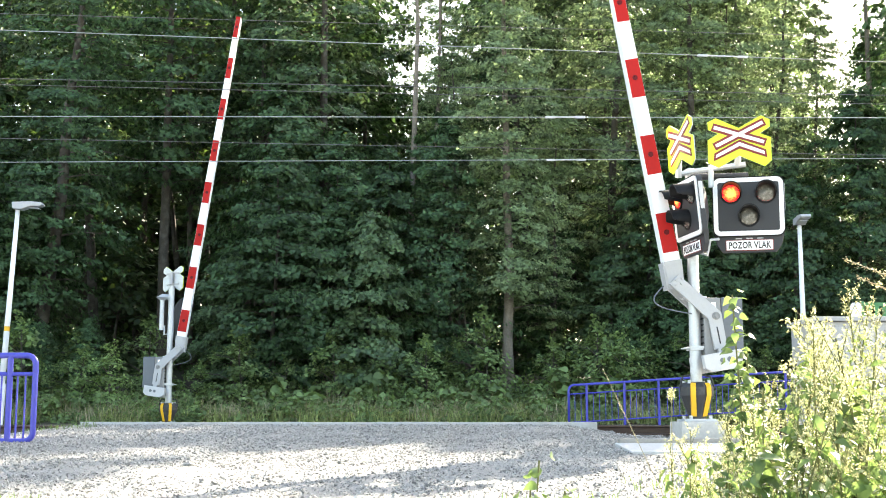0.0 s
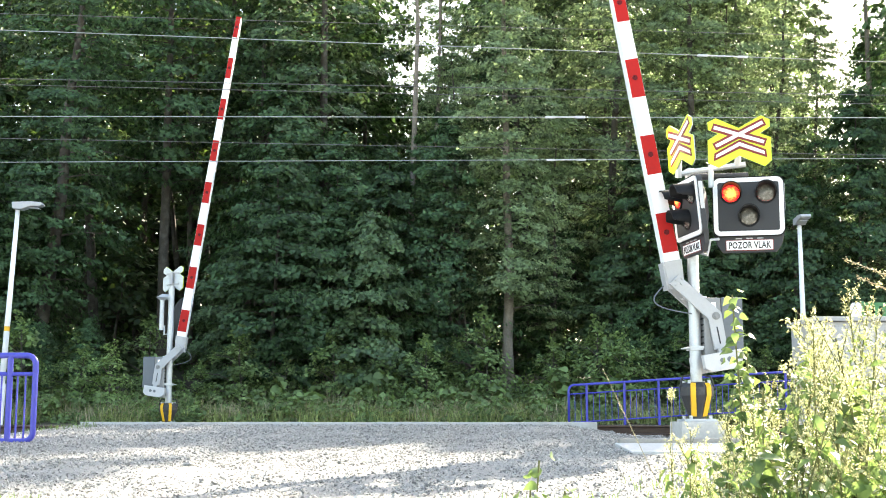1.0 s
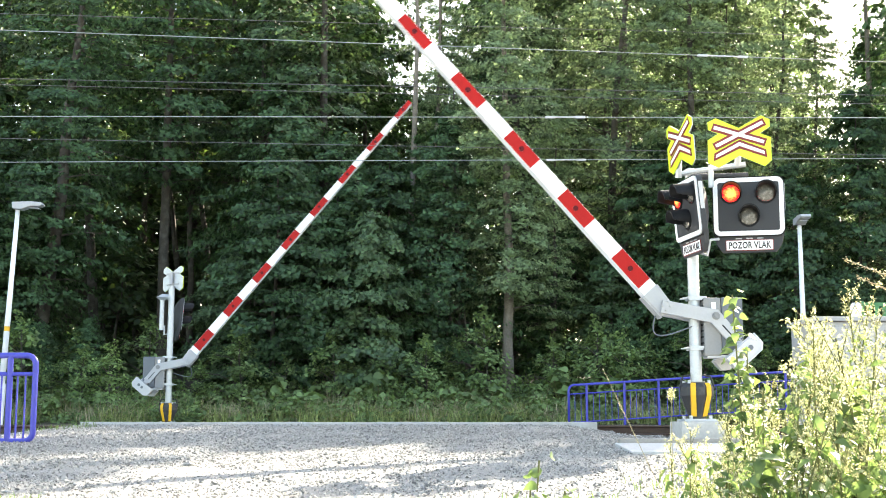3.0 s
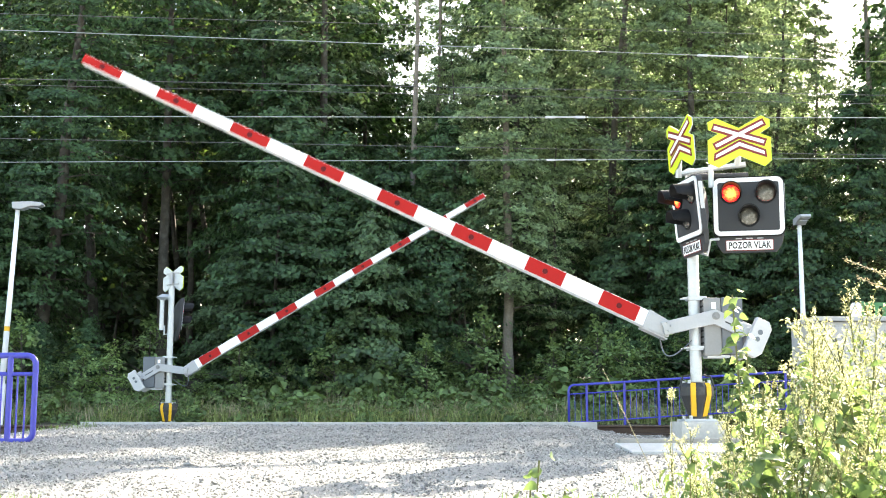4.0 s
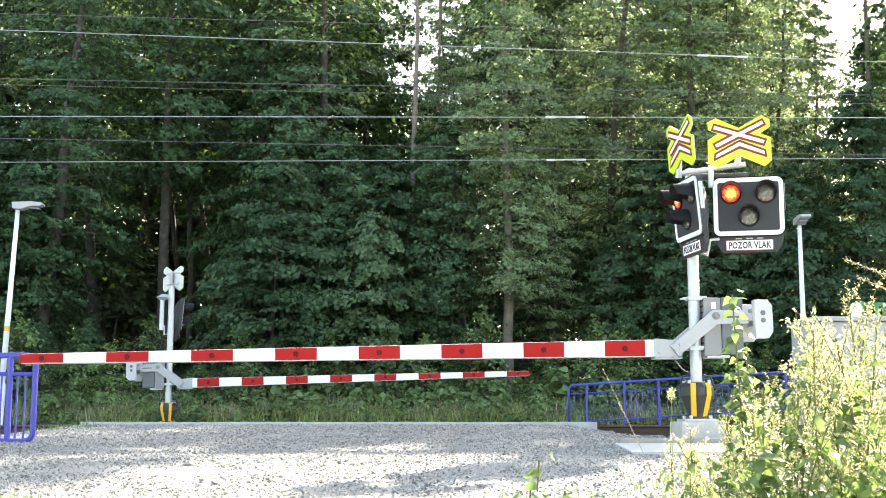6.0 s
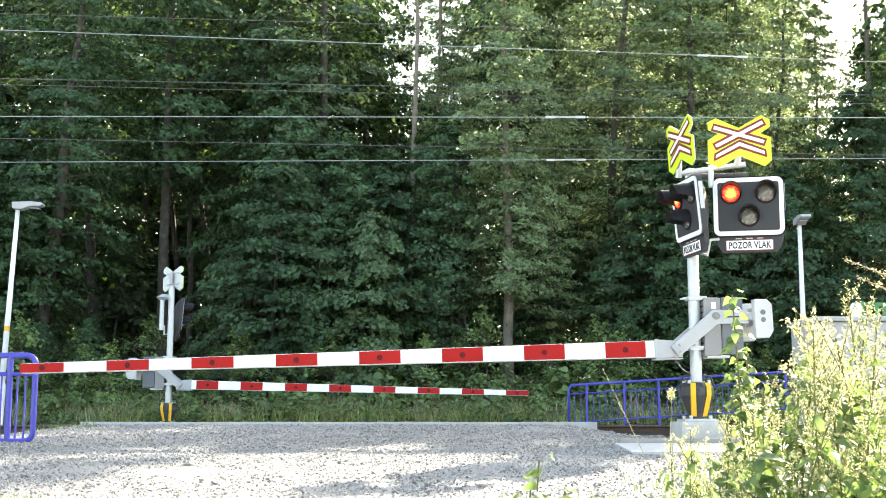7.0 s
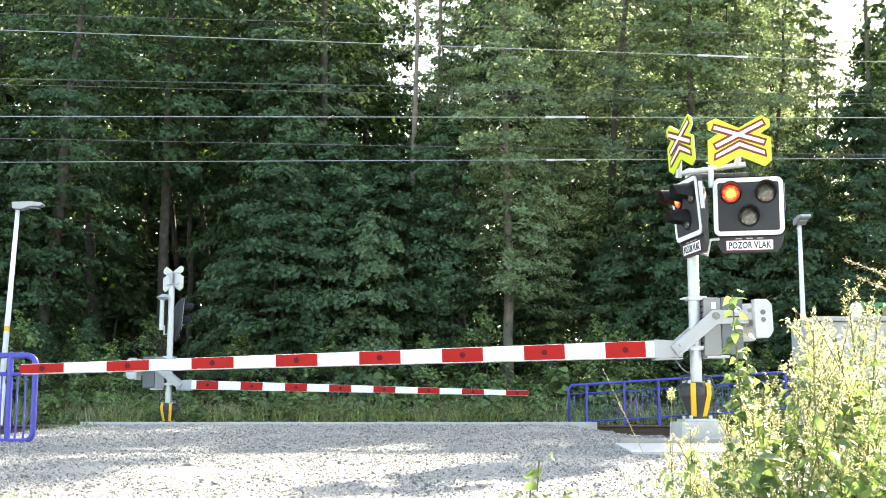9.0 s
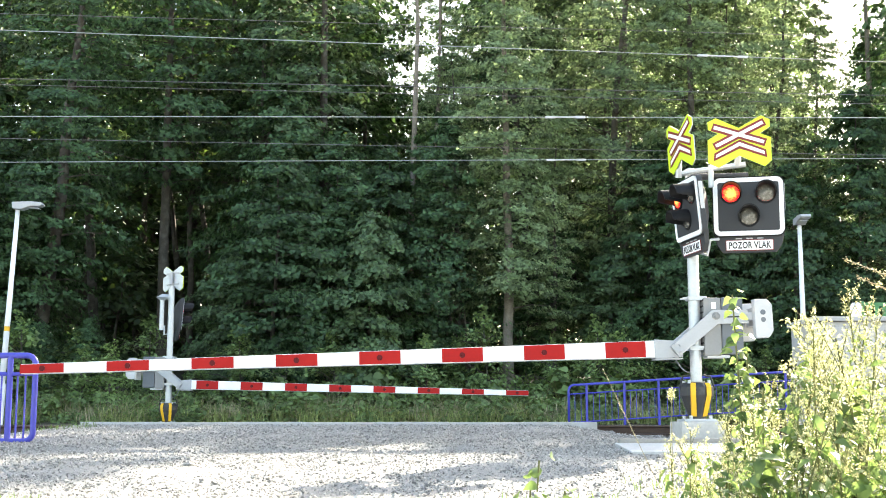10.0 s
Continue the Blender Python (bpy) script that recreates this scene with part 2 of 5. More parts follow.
def leaf_mesh(name, p, nrm, size, material, rng, slim=0.8, droop=0.25, way=None, lobed=False):
    """Many small folded leaves: base points p, normals nrm, lengths size, pointing along way."""
    n = len(p)
    d = rng.normal(size=(n, 3)) if way is None else way
    d -= nrm * (d * nrm).sum(1, keepdims=True)
    d /= np.linalg.norm(d, axis=1, keepdims=True) + 1e-9
    s = np.cross(nrm, d)
    L = size[:, None]
    mid = p + d * L * (0.16 if lobed else 0.45) + nrm * L * 0.06
    foot = p + d * L * 0.26 if lobed else p          # a notch at the stalk, between two side lobes
    v = np.stack([foot, mid + s * L * slim * 0.5 - nrm * L * 0.12, p + d * L - nrm * L * droop, mid - s * L * slim * 0.5 - nrm * L * 0.12], 1).reshape(-1, 3)
    me = bpy.data.meshes.new(name)
    me.vertices.add(4 * n)
    me.vertices.foreach_set("co", v.astype(np.float32).ravel())
    me.loops.add(4 * n)
    me.loops.foreach_set("vertex_index", np.arange(4 * n, dtype=np.int32))
    me.polygons.add(n)
    me.polygons.foreach_set("loop_start", np.arange(0, 4 * n, 4, dtype=np.int32))
    me.update(calc_edges=True)
    me.materials.append(M[material])
    return me


def broad_leaf_mesh(name, p, nrm, size, material, rng, slim=0.6, droop=0.25, teeth=0.0):
    """Larger leaves with a folded midrib, a curved blade and a pointed tip."""
    n = len(p)
    d = rng.normal(size=(n, 3))
    d -= nrm * (d * nrm).sum(1, keepdims=True)
    d = unit(d)
    s = np.cross(nrm, d)
    L = size[:, None]
    rows = []
    for t, w in ((0.0, 0.0), (0.14, 0.34), (0.36, 0.5), (0.6, 0.40), (0.82, 0.18), (1.0, 0.0)):
        c = p + d * L * t + nrm * L * (0.10 * math.sin(3.14 * t) - droop * t * t)
        jag = 1 + teeth * rng.normal(0, 1, (n, 1))
        rows.append((c + s * L * slim * w * jag + nrm * L * 0.22 * w * slim, c, c - s * L * slim * w * jag + nrm * L * 0.22 * w * slim))
    v = np.stack([q for row in rows for q in row], 1).reshape(-1, 3)
    f = []
    for i in range(n):
        b = 18 * i
        for k in range(5):
            o = b + 3 * k
            f += [(o, o + 1, o + 4, o + 3), (o + 1, o + 2, o + 5, o + 4)]
    me = bpy.data.meshes.new(name)
    me.from_pydata(v.tolist(), [], f)
    bm = bmesh.new()
    bm.from_mesh(me)
    bmesh.ops.remove_doubles(bm, verts=bm.verts[:], dist=1e-5)
    bm.to_mesh(me)
    bm.free()
    for q in me.polygons:
        q.use_smooth = True
    me.materials.append(M[material])
    return me


def unit(v):
    return v / (np.linalg.norm(v, axis=-1, keepdims=True) + 1e-9)


# ---- ground: one sheet, a gravel road that climbs to the crossing, verge and wooded bank behind ----
def ground_z(x, y):
    road = np.interp(y, [-60, -5, 0, 10, 12, 15.2, 17.5, 19.45, 19.9, 27.4, 28.6, 30.5, 36, 80, 140], [-1.3, -1.3, -1.2, -0.58, -0.44, -0.27, -0.15, -0.045, -0.25, -0.25, -0.06, 0.1, 1.15, 5.0, 5.0])
    side = np.interp(y, [-60, -5, 0, 10, 12, 15.2, 16, 19.45, 27.4, 28.6, 30.5, 36, 80, 140], [-1.3, -1.3, -1.2, -0.58, -0.44, -0.28, -0.25, -0.27, -0.25, -0.06, 0.1, 1.15, 5.0, 5.0])
    w = np.clip(np.minimum(x + 7.0, 3.3 - x) / 1.6, 0, 1)
    w = w * w * (3 - 2 * w)
    return side * (1 - w) + road * w


def build_ground():
    xs = np.concatenate([[-900, -300, -120, -60], np.arange(-40, -9, 1.5), np.arange(-9, 9, 0.16), np.arange(9, 42, 1.5), [60, 120, 300, 900]])
    ys = np.concatenate([[-900, -200, -60, -20, -8, -3], np.arange(0, 8, 0.8), np.arange(8, 31, 0.16), np.arange(31, 60, 1.2), [62, 70, 80, 110, 200, 400, 900]])
    X, Y = np.meshgrid(xs, ys)
    Z = ground_z(X, Y)
    near = (np.abs(X) < 9) & (Y > 8) & (Y < 31)
    bumps = np.array([noise.noise((x * 1.1, y * 1.1, 0)) * 0.022 + noise.noise((x * 4, y * 4, 3)) * 0.008 for x, y in zip(X.ravel(), Y.ravel())]).reshape(X.shape)
    Z = Z + np.where(near, bumps, 0)
    nx, ny = len(xs), len(ys)
    i = np.arange(nx * ny).reshape(ny, nx)
    quads = np.stack([i[:-1, :-1], i[:-1, 1:], i[1:, 1:], i[1:, :-1]], -1).reshape(-1, 4)
    me = bpy.data.meshes.new("ground")
    me.from_pydata(np.stack([X, Y, Z], -1).reshape(-1, 3).tolist(), [], quads.tolist())
    me.materials.append(M["ground"])
    me.materials.append(M["bank"])
    cy = Y.ravel()[quads].mean(1)
    me.polygons.foreach_set("material_index", (cy > 28.8).astype(np.int32))
    me.polygons.foreach_set("use_smooth", np.ones(len(quads), bool))
    return tagged(new("ground", me), "pale grey gravel road climbing to the tracks, dark soil under trees", "ground", kind="structure")


ground = build_ground()


def rough_stones(name, n, rng, where, size):
    """Broken stones: octahedra with uneven corners."""
    base = np.array([(1, 0, 0), (-1, 0, 0), (0, 1, 0), (0, -1, 0), (0, 0, 0.7), (0, 0, -0.7)], float)
    tri = np.array([(0, 2, 4), (2, 1, 4), (1, 3, 4), (3, 0, 4), (2, 0, 5), (1, 2, 5), (3, 1, 5), (0, 3, 5)])
    p = where(n, rng)
    s = size * np.exp(rng.normal(0, 0.4, n))[:, None, None]
    v = base[None] * (0.65 + 0.7 * rng.random((n, 6, 1))) + rng.normal(0, 0.16, (n, 6, 3))
    a = rng.random(n) * 6.283
    tilt = rng.normal(0, 0.45, n)
    c, sn = np.cos(a), np.sin(a)
    x, y, z = v[..., 0], v[..., 1], v[..., 2]
    z, y = z * np.cos(tilt)[:, None] + y * np.sin(tilt)[:, None], y * np.cos(tilt)[:, None] - z * np.sin(tilt)[:, None]
    v = np.stack([x * c[:, None] - y * sn[:, None], x * sn[:, None] + y * c[:, None], z], -1) * s + p[:, None]
    f = (tri[None] + 6 * np.arange(n)[:, None, None]).reshape(-1, 3)
    me = bpy.data.meshes.new(name)
    me.from_pydata(v.reshape(-1, 3).tolist(), [], f.tolist())
    me.materials.append(M["stone"])
    return me


def on_road(n, rng):
    y = 8.4 + 11.0 * rng.random(n) ** 0.85
    x = (rng.random(n) * 2 - 1) * (0.37 * y + 0.4)
    keep = ~((x > 2.0) & (y > 13.3) & (y < 15.0))
    x, y = x[keep], y[keep]
    while len(x) < n:
        x, y = np.append(x, x[: n - len(x)] + 0.03), np.append(y, y[: n - len(y)] + 0.03)
    return np.stack([x, y, ground_z(x, y) + 0.006 + 0.01 * rng.random(n)], -1)


def in_tracks(n, rng):
    y = 19.5 + 8.0 * rng.random(n) ** 1.6
    left = rng.random(n) < 0.4
    x = np.where(left, -5.7 - 5 * rng.random(n), 2.5 + 7 * rng.random(n))
    return np.stack([x, y, ground_z(x, y) + 0.02], -1)


rng = np.random.default_rng(4)
tagged(new("gravel", rough_stones("gravel", 52000, rng, on_road, 0.0086)), "loose pale grey crushed stone on the road", "gravel", kind="stuff")
tagged(new("track_ballast", rough_stones("track_ballast", 5000, rng, in_tracks, 0.035)), "dark grey track ballast between the rails", "ballast", kind="stuff")

# ---- crossing deck, rails, kerb and paving ----
deck = thing("crossing_deck", pose(0, 0, 0), "grey concrete panels of the level crossing deck", "crossing deck", kind="structure")
for y0, y1 in ((19.5, 20.42), (20.66, 21.86), (22.10, 24.22), (24.46, 25.66), (25.9, 27.3)):
    for k in range(7):
        x0 = -5.62 + k * 1.145
        part("slab", box(x0, x0 + 1.137, y0, y1, -0.19, 0.0 - 0.004 * (k % 2), bevel=0.012), "concrete", deck)


def build_rail(y):
    outline = [(-0.075, 0), (0.075, 0), (0.075, 0.012), (0.01, 0.03), (0.01, 0.115), (0.036, 0.125), (0.036, 0.155), (-0.036, 0.155), (-0.036, 0.125), (-0.01, 0.115), (-0.01, 0.03), (-0.075, 0.012)]
    bm = prism(outline, -60, 60)
    rail = thing("rail", pose(0, y, -0.205), "rusty steel rail with a worn shiny head", "rail", "rails of two tracks")
    part("web", bm, "rail", rail, m=pose(0, 0, 0, 0, 0, 90))
    part("head", box(-60, 60, -0.03, 0.03, 0.1555, 0.159), "rail_head", rail, "shiny worn running surface")


for y in (20.54, 21.98, 24.34, 25.78):
    build_rail(y)

kerb = thing("kerb", pose(0, 0, 0), "weathered brown-grey concrete kerb beside the barrier", "kerb", kind="structure")
for k in range(9):
    part("kerb_stone", box(2.05 + k * 0.8, 2.843 + k * 0.8, 14.72, 14.86, -0.5, -0.212, bevel=0.012), "kerb", kerb)
pave = thing("pavement", pose(0, 0, 0), "sunlit pale concrete path beside the road", "pavement", kind="structure")
for k in range(6):
    part("paving_slab", prism([(13.42, -0.335), (14.70, -0.262), (14.70, -0.5), (13.42, -0.5)], 2.0 + k * 1.02, 3.01 + k * 1.02, bevel=0.008), "paving", pave, m=Matrix(((0, 1, 0, 0), (1, 0, 0, 0), (0, 0, 1, 0), (0, 0, 0, 1))))
edging = thing("edging", pose(0, 0, 0), "flush concrete edging strip in the gravel", "edging", kind="structure")
for k in range(6):
    part("edging_stone", box(-1.6 + k * 0.76, -0.85 + k * 0.76, 13.3, 13.38, -0.6, -0.495 + 0.004 * (k % 3), bevel=0.01), "concrete", edging)
part_slab = tagged(part("flat_stone", box(-0.16, 0.16, -0.13, 0.13, 0, 0.05, bevel=0.015), "concrete", m=pose(-0.70, 13.0, -0.50, 3, -2, 12)), "flat grey concrete slab fragment lying in the gravel", "stone")

# ---- barriers ----
PIVOT = (-0.221, 0.0, 1.269)


BOOM_HALF = 0.095


def build_boom(barrier, period):
    """Everything that swings about the pivot, drawn as closed. period: from one red band to the next."""
    end = 1.37 + 7 * period
    bm = prism([(0.733, -0.270), (0.733, -0.474), (end, -0.430), (end, -0.317)], -BOOM_HALF, BOOM_HALF, bevel=0.008)
    boom = part("boom", bm, "white", barrier, "white boom with red bands and a tapered end", m=pose(*PIVOT))
    for k in range(8):
        x0, x1 = 0.869 + period * k, 1.364 + period * k
        h = [-0.270 + (x - 0.74) * (-0.047 / 7.62) - 0.004 for x in (x0, x1)]
        g = [-0.474 + (x - 0.74) * (0.044 / 7.62) + 0.006 for x in (x0, x1)]
        for e in (-1, 1):                          # film on both faces, the underside stays white
            y0, y1 = sorted((e * (BOOM_HALF - 0.004), e * (BOOM_HALF + 0.003)))
            part("red_band", prism([(x0, h[0]), (x0, g[0]), (x1, g[1]), (x1, h[1])], y0, y1, bevel=0.001), "red", boom, "glossy red band")
            part("reflector", tube((x0 + 0.25, e * BOOM_HALF, -0.373), (x0 + 0.25, e * (BOOM_HALF + 0.01), -0.373), 0.034, n=20), "dark_red", boom, "round dark red reflector")
    part("cap", box(end - 0.006, end + 0.006, -0.096, 0.096, -0.429, -0.318, bevel=0.003), "red", boom)
    bm = bmesh.new()
    for s in (-1, 1):
        add_prism(bm, [(0.42, -0.48), (0.42, -0.29), (0.76, -0.257), (0.76, -0.487)], s * 0.106 - 0.006, s * 0.106 + 0.006, bevel=0.003)
        for x, z in ((0.70, -0.29), (0.70, -0.43), (0.49, -0.42)):
            add_tube(bm, (x, s * 0.11, z), (x, s * 0.124, z), 0.013, n=8)
    add_box(bm, 0.42, 0.76, -0.104, 0.104, -0.505, -0.490)
    part("bracket", bm, "alu", boom, "grey bolted boom bracket")
    for s in (-1, 1):
        y0 = s * 0.15 - 0.022
        arm = [(0.575, -0.352), (0.48, -0.478), (-0.02, -0.098), (-0.40, -0.098), (-0.40, 0.062), (0.035, 0.075)]
        bm = prism(arm, y0, y0 + 0.044, bevel=0.006)
        for x, z, r in ((0.46, -0.34, 0.014), (0.52, -0.40, 0.014), (0.52, -0.32, 0.014), (0.46, -0.41, 0.014)):
            add_tube(bm, (x, s * 0.17, z), (x, s * (0.205 - r * 0.4), z), r, n=10)
        part("arm", bm, "alu", boom, "light grey angled lever arm")
        hub = tube((0, s * 0.17, 0), (0, s * 0.184, 0), 0.048, n=18)
        add_tube(hub, (0, s * 0.184, 0), (0, s * 0.2, 0), 0.026, n=6)
        for k in range(6):
            c, q = math.cos(k * 1.047), math.sin(k * 1.047)
            add_tube(hub, (0.038 * c, s * 0.18, 0.038 * q), (0.038 * c, s * 0.192, 0.038 * q), 0.007, n=6)
        part("hub", hub, "box", boom, "dark bolted pivot hub")
        part("slot", box(-0.34, -0.13, s * 0.172 - 0.002, s * 0.172 + 0.003, -0.025, -0.008), "panel", boom)
        w = [(-0.44, 0.18), (-0.60, 0.18), (-0.66, 0.11), (-0.66, -0.21), (-0.60, -0.29), (-0.44, -0.29)]
        y1 = 0.24 if s > 0 else -0.34
        part("counterweight", prism(w, y1 - 0.06, y1 + 0.06, bevel=0.012), "weight", boom, "light grey counterweight with chamfered corners")
        ring = bmesh.new()
        for z, r in ((0.02, 0.032), (-0.07, 0.03)):
            add_tube(ring, (-0.54, y1 + s * 0.055, z), (-0.54, y1 + s * 0.064, z), r, n=18)
        part("badge", ring, "cover", boom)
    bm = bmesh.new()
    add_box(bm, -0.47, -0.38, -0.19, 0.19, -0.06, 0.03, bevel=0.006)
    add_box(bm, -0.62, -0.50, -0.30, 0.19, -0.12, 0.10, bevel=0.006)
    part("crossbar", bm, "alu", boom)
    pts = [(0.50 - 0.42 * t, -0.05 + 0.10 * t, -0.47 + 0.22 * t - 0.30 * math.sin(math.pi * t)) for t in (k / 12 for k in range(13))]
    part("cable", sweep(pts, 0.009, 6), "cover", boom, "grey cable loop")
    return boom


def build_stand(barrier, pole_top):
    bm = tube((0, 0, 0.3), (0, 0, pole_top), 0.072, 0.068, n=28)
    for z in (1.62, 1.80, 2.0):
        add_tube(bm, (0, 0, z), (0, 0, z + 0.012), 0.0745, n=28)
    part("pole", bm, "galv", barrier, "galvanised steel pole", smooth=False)
    part("pole_cap", tube((0, 0, pole_top), (0, 0, pole_top + 0.02), 0.076, 0.05, n=20), "galv", barrier)
    bm = bmesh.new()
    levels = ((0.03, 0.10), (0.06, 0.105), (0.16, 0.142), (0.31, 0.203), (0.41, 0.203), (0.462, 0.168), (0.475, 0.12))
    rings = [[bm.verts.new((r * 1.06 * math.cos(a) * (1 - 0.12 * abs(math.sin(2 * a))), r * math.sin(a) * (1 - 0.12 * abs(math.sin(2 * a))), z)) for a in (2 * math.pi * (k + 0.5) / 16 for k in range(16))] for z, r in levels]
    for a, b in zip(rings, rings[1:]):
        for k in range(16):
            bm.faces.new((a[k], a[(k + 1) % 16], b[(k + 1) % 16], b[k]))
    bm.faces.new(rings[-1])
    bm.faces.new(rings[0][::-1])
    boot = part("boot", bm, "boot", barrier, "black pole boot with yellow stripes")
    for s in (-1, 1):
        for off in (-0.105, 0.085):
            bm = bmesh.new()
            prev = None
            for z, r in levels[1:6]:
                y = s * (math.sqrt(max(r * r - (off * (0.35 + 0.65 * r / 0.2)) ** 2, 0.002)) * 0.97 + 0.012)
                x = off * (0.35 + 0.65 * r / 0.2)
                row = [bm.verts.new((x - 0.028, y, z)), bm.verts.new((x + 0.028, y, z)), bm.verts.new((x + 0.028, y - s * 0.06, z)), bm.verts.new((x - 0.028, y - s * 0.06, z))]
                if prev:
                    for k in range(4):
                        bm.faces.new((prev[k], prev[(k + 1) % 4], row[(k + 1) % 4], row[k]))
                else:
                    bm.faces.new(row[::-1])
                prev = row
            bm.faces.new(prev)
            bmesh.ops.recalc_face_normals(bm, faces=bm.faces[:])
            part("stripe", bm, "yellow", boot, "yellow warning stripe")
    for x, y in ((0.12, 0.13), (-0.12, 0.13), (0.12, -0.13), (-0.12, -0.13)):
        part("bolt", tube((x, y, 0.455), (x, y, 0.495), 0.02, n=8), "galv", boot)
        part("bolt", tube((x, y * 1.25, 0.0), (x, y * 1.25, 0.07), 0.022, n=8), "galv", boot)
    part("base_plate", box(-0.2, 0.2, -0.2, 0.2, 0.0, 0.03, bevel=0.005), "galv", barrier)
    # motor box between the lever arms
    body = part("motor_box", box(-0.30, -0.085, -0.118, 0.118, 0.79, 1.50, bevel=0.02), "box", barrier, "grey motor box clamped to the pole")
    part("cover", box(-0.57, -0.303, -0.122, 0.122, 0.81, 1.505, bevel=0.02), "cover", body, "dark blue-grey cover")
    part("plinth", box(-0.40, -0.12, -0.10, 0.10, 0.765, 0.80, bevel=0.006), "weight", body)
    for s in (-1, 1):
        part("window", box(-0.24, -0.18, s * 0.118 - 0.003, s * 0.118 + 0.003, 1.36, 1.44, bevel=0.002), "border", body)
    for k in range(9):
        part("fin", box(-0.125, -0.078, -0.10, 0.10, 0.86 + k * 0.075, 0.88 + k * 0.075), "panel", body)
    part("axle", tube((PIVOT[0], -0.18, PIVOT[2]), (PIVOT[0], 0.18, PIVOT[2]), 0.035, n=14), "galv", body)
    for z in (0.86, 1.47):
        bm = bmesh.new()
        add_box(bm, -0.14, 0.09, -0.085, -0.075, z, z + 0.05)
        add_box(bm, -0.14, 0.09, 0.075, 0.085, z, z + 0.05)
        add_box(bm, 0.075, 0.085, -0.085, 0.085, z, z + 0.05)
        for s in (-1, 1):
            add_tube(bm, (0.05, s * 0.07, z + 0.025), (0.16, s * 0.07, z + 0.025), 0.008, n=6)
        part("clamp", bm, "galv", barrier, "steel pole clamp")
    for s in (-1, 1):
        pts = [(s * 0.16, 0.02, 0.28), (s * 0.21, 0.02, 0.42), (s * 0.17, 0.02, 0.54), (s * 0.08, 0.02, 0.56)]
        part("conduit", sweep(pts, 0.012, 8), "panel", barrier)


def build_head(barrier, m, name="signal_head"):
    """Warning light: three lamps in a white-edged box, front towards -y. Returns the two turning red lamps."""
    W, T, B = 0.43, 0.365, -0.365
    lamps = ((-0.213, 0.165), (0.213, 0.165), (0.0, -0.125))
    holes = [circle(x, z, 0.112) for x, z in lamps]
    head = part(name, flat_shape([rounded(-W + 0.055, W - 0.055, B + 0.055, T - 0.055, 0.03)] + holes, 0.02), "panel", barrier, "dark warning light with three lamps", m=m)
    part("border", flat_shape([rounded(-W, W, B, T, 0.085), rounded(-W + 0.056, W - 0.056, B + 0.056, T - 0.056, 0.03)], 0.03), "border", head, "white retroreflective border", m=pose(0, -0.006, 0))
    # casing: a rounded tray that tapers towards the back, with a lower lip
    def tray(y0, y1, a, b):
        t = bmesh.new()
        r0 = [t.verts.new((x, y0, z)) for x, z in rounded(-W + a, W - a, B + a, T - a, 0.085)]
        r1 = [t.verts.new((x, y1, z)) for x, z in rounded(-W + b, W - b, B + b, T - b, 0.085)]
        n = len(r0)
        for k in range(n):
            t.faces.new((r0[k], r0[(k + 1) % n], r1[(k + 1) % n], r1[k]))
        return t, r1
    bm = bmesh.new()
    t, r1 = tray(0.0, 0.07, -0.012, -0.012)
    merge(bm, t)
    t, r1 = tray(0.07, 0.20, -0.012, 0.2)
    t.faces.new(r1[::-1])
    merge(bm, t)
    bmesh.ops.recalc_face_normals(bm, faces=bm.faces[:])
    part("casing", bm, "panel", head, "dark grey casing")
    part("side_plate", box(W + 0.011, W + 0.017, 0.012, 0.065, -0.06, 0.28, bevel=0.002), "weight", head, "pale metal side plate")
    lip = [(-W - 0.005, B + 0.06), (W + 0.005, B + 0.06), (W - 0.035, B - 0.12), (W - 0.105, B - 0.212), (-W + 0.105, B - 0.212), (-W + 0.035, B - 0.12)]
    part("lip", prism(lip, 0.028, 0.09, bevel=0.012), "panel", head)
    for s in (-0.13, 0.0, 0.13):
        part("vent", box(s - 0.04, s + 0.04, 0.017, 0.03, B - 0.043, B - 0.03), "alu", head)
    plate = flat_shape([rounded(-0.292, 0.292, B - 0.19, B - 0.052, 0.008)], 0.008)
    part("plate_edge", plate, "sign_red", head, "text plate with a thin red edge", m=pose(0, 0.018, 0))
    part("plate", flat_shape([rounded(-0.283, 0.283, B - 0.181, B - 0.061, 0.006)], 0.008), "border", head, "white text plate", m=pose(0, 0.014, 0))
    bm = lettering("POZOR VLAK", 0.128)
    xs = [v.co.x for v in bm.verts]
    zs = [v.co.z for v in bm.verts]
    bm.transform(Matrix.Diagonal((0.515 / (max(xs) - min(xs)), 1, 0.088 / (max(zs) - min(zs)), 1)))
    part("lettering", bm, "ink", head, "black capital letters", m=pose(0, 0.0105, B - 0.121 - (max(zs) + min(zs)) / 2 * 0.088 / (max(zs) - min(zs))))
    turning = []
    for k, (x, z) in enumerate(lamps):
        rings = []
        for a in range(33):                       # hood: a tube cut open below
            w = math.pi * 2 * a / 32
            rings.append((math.sin(w), math.cos(w)))
        hood = bmesh.new()
        vo, vi, wo, wi = [], [], [], []
        for c, s in rings[:-1]:
            d = 0.014 + 0.215 * min(1.0, max(0.0, (s + 0.42) / 0.36)) + 0.015 * max(0.0, s)
            for lst, r, y in ((vo, 0.134, 0.0), (vi, 0.113, 0.0), (wo, 0.130, -d), (wi, 0.115, -d)):
                lst.append(hood.verts.new((c * r, y, s * r)))
        n = len(vo)
        for q in range(n):
            j = (q + 1) % n
            hood.faces.new((vo[q], vo[j], wo[j], wo[q]))
            hood.faces.new((vi[j], vi[q], wi[q], wi[j]))
            hood.faces.new((wo[q], wo[j], wi[j], wi[q]))
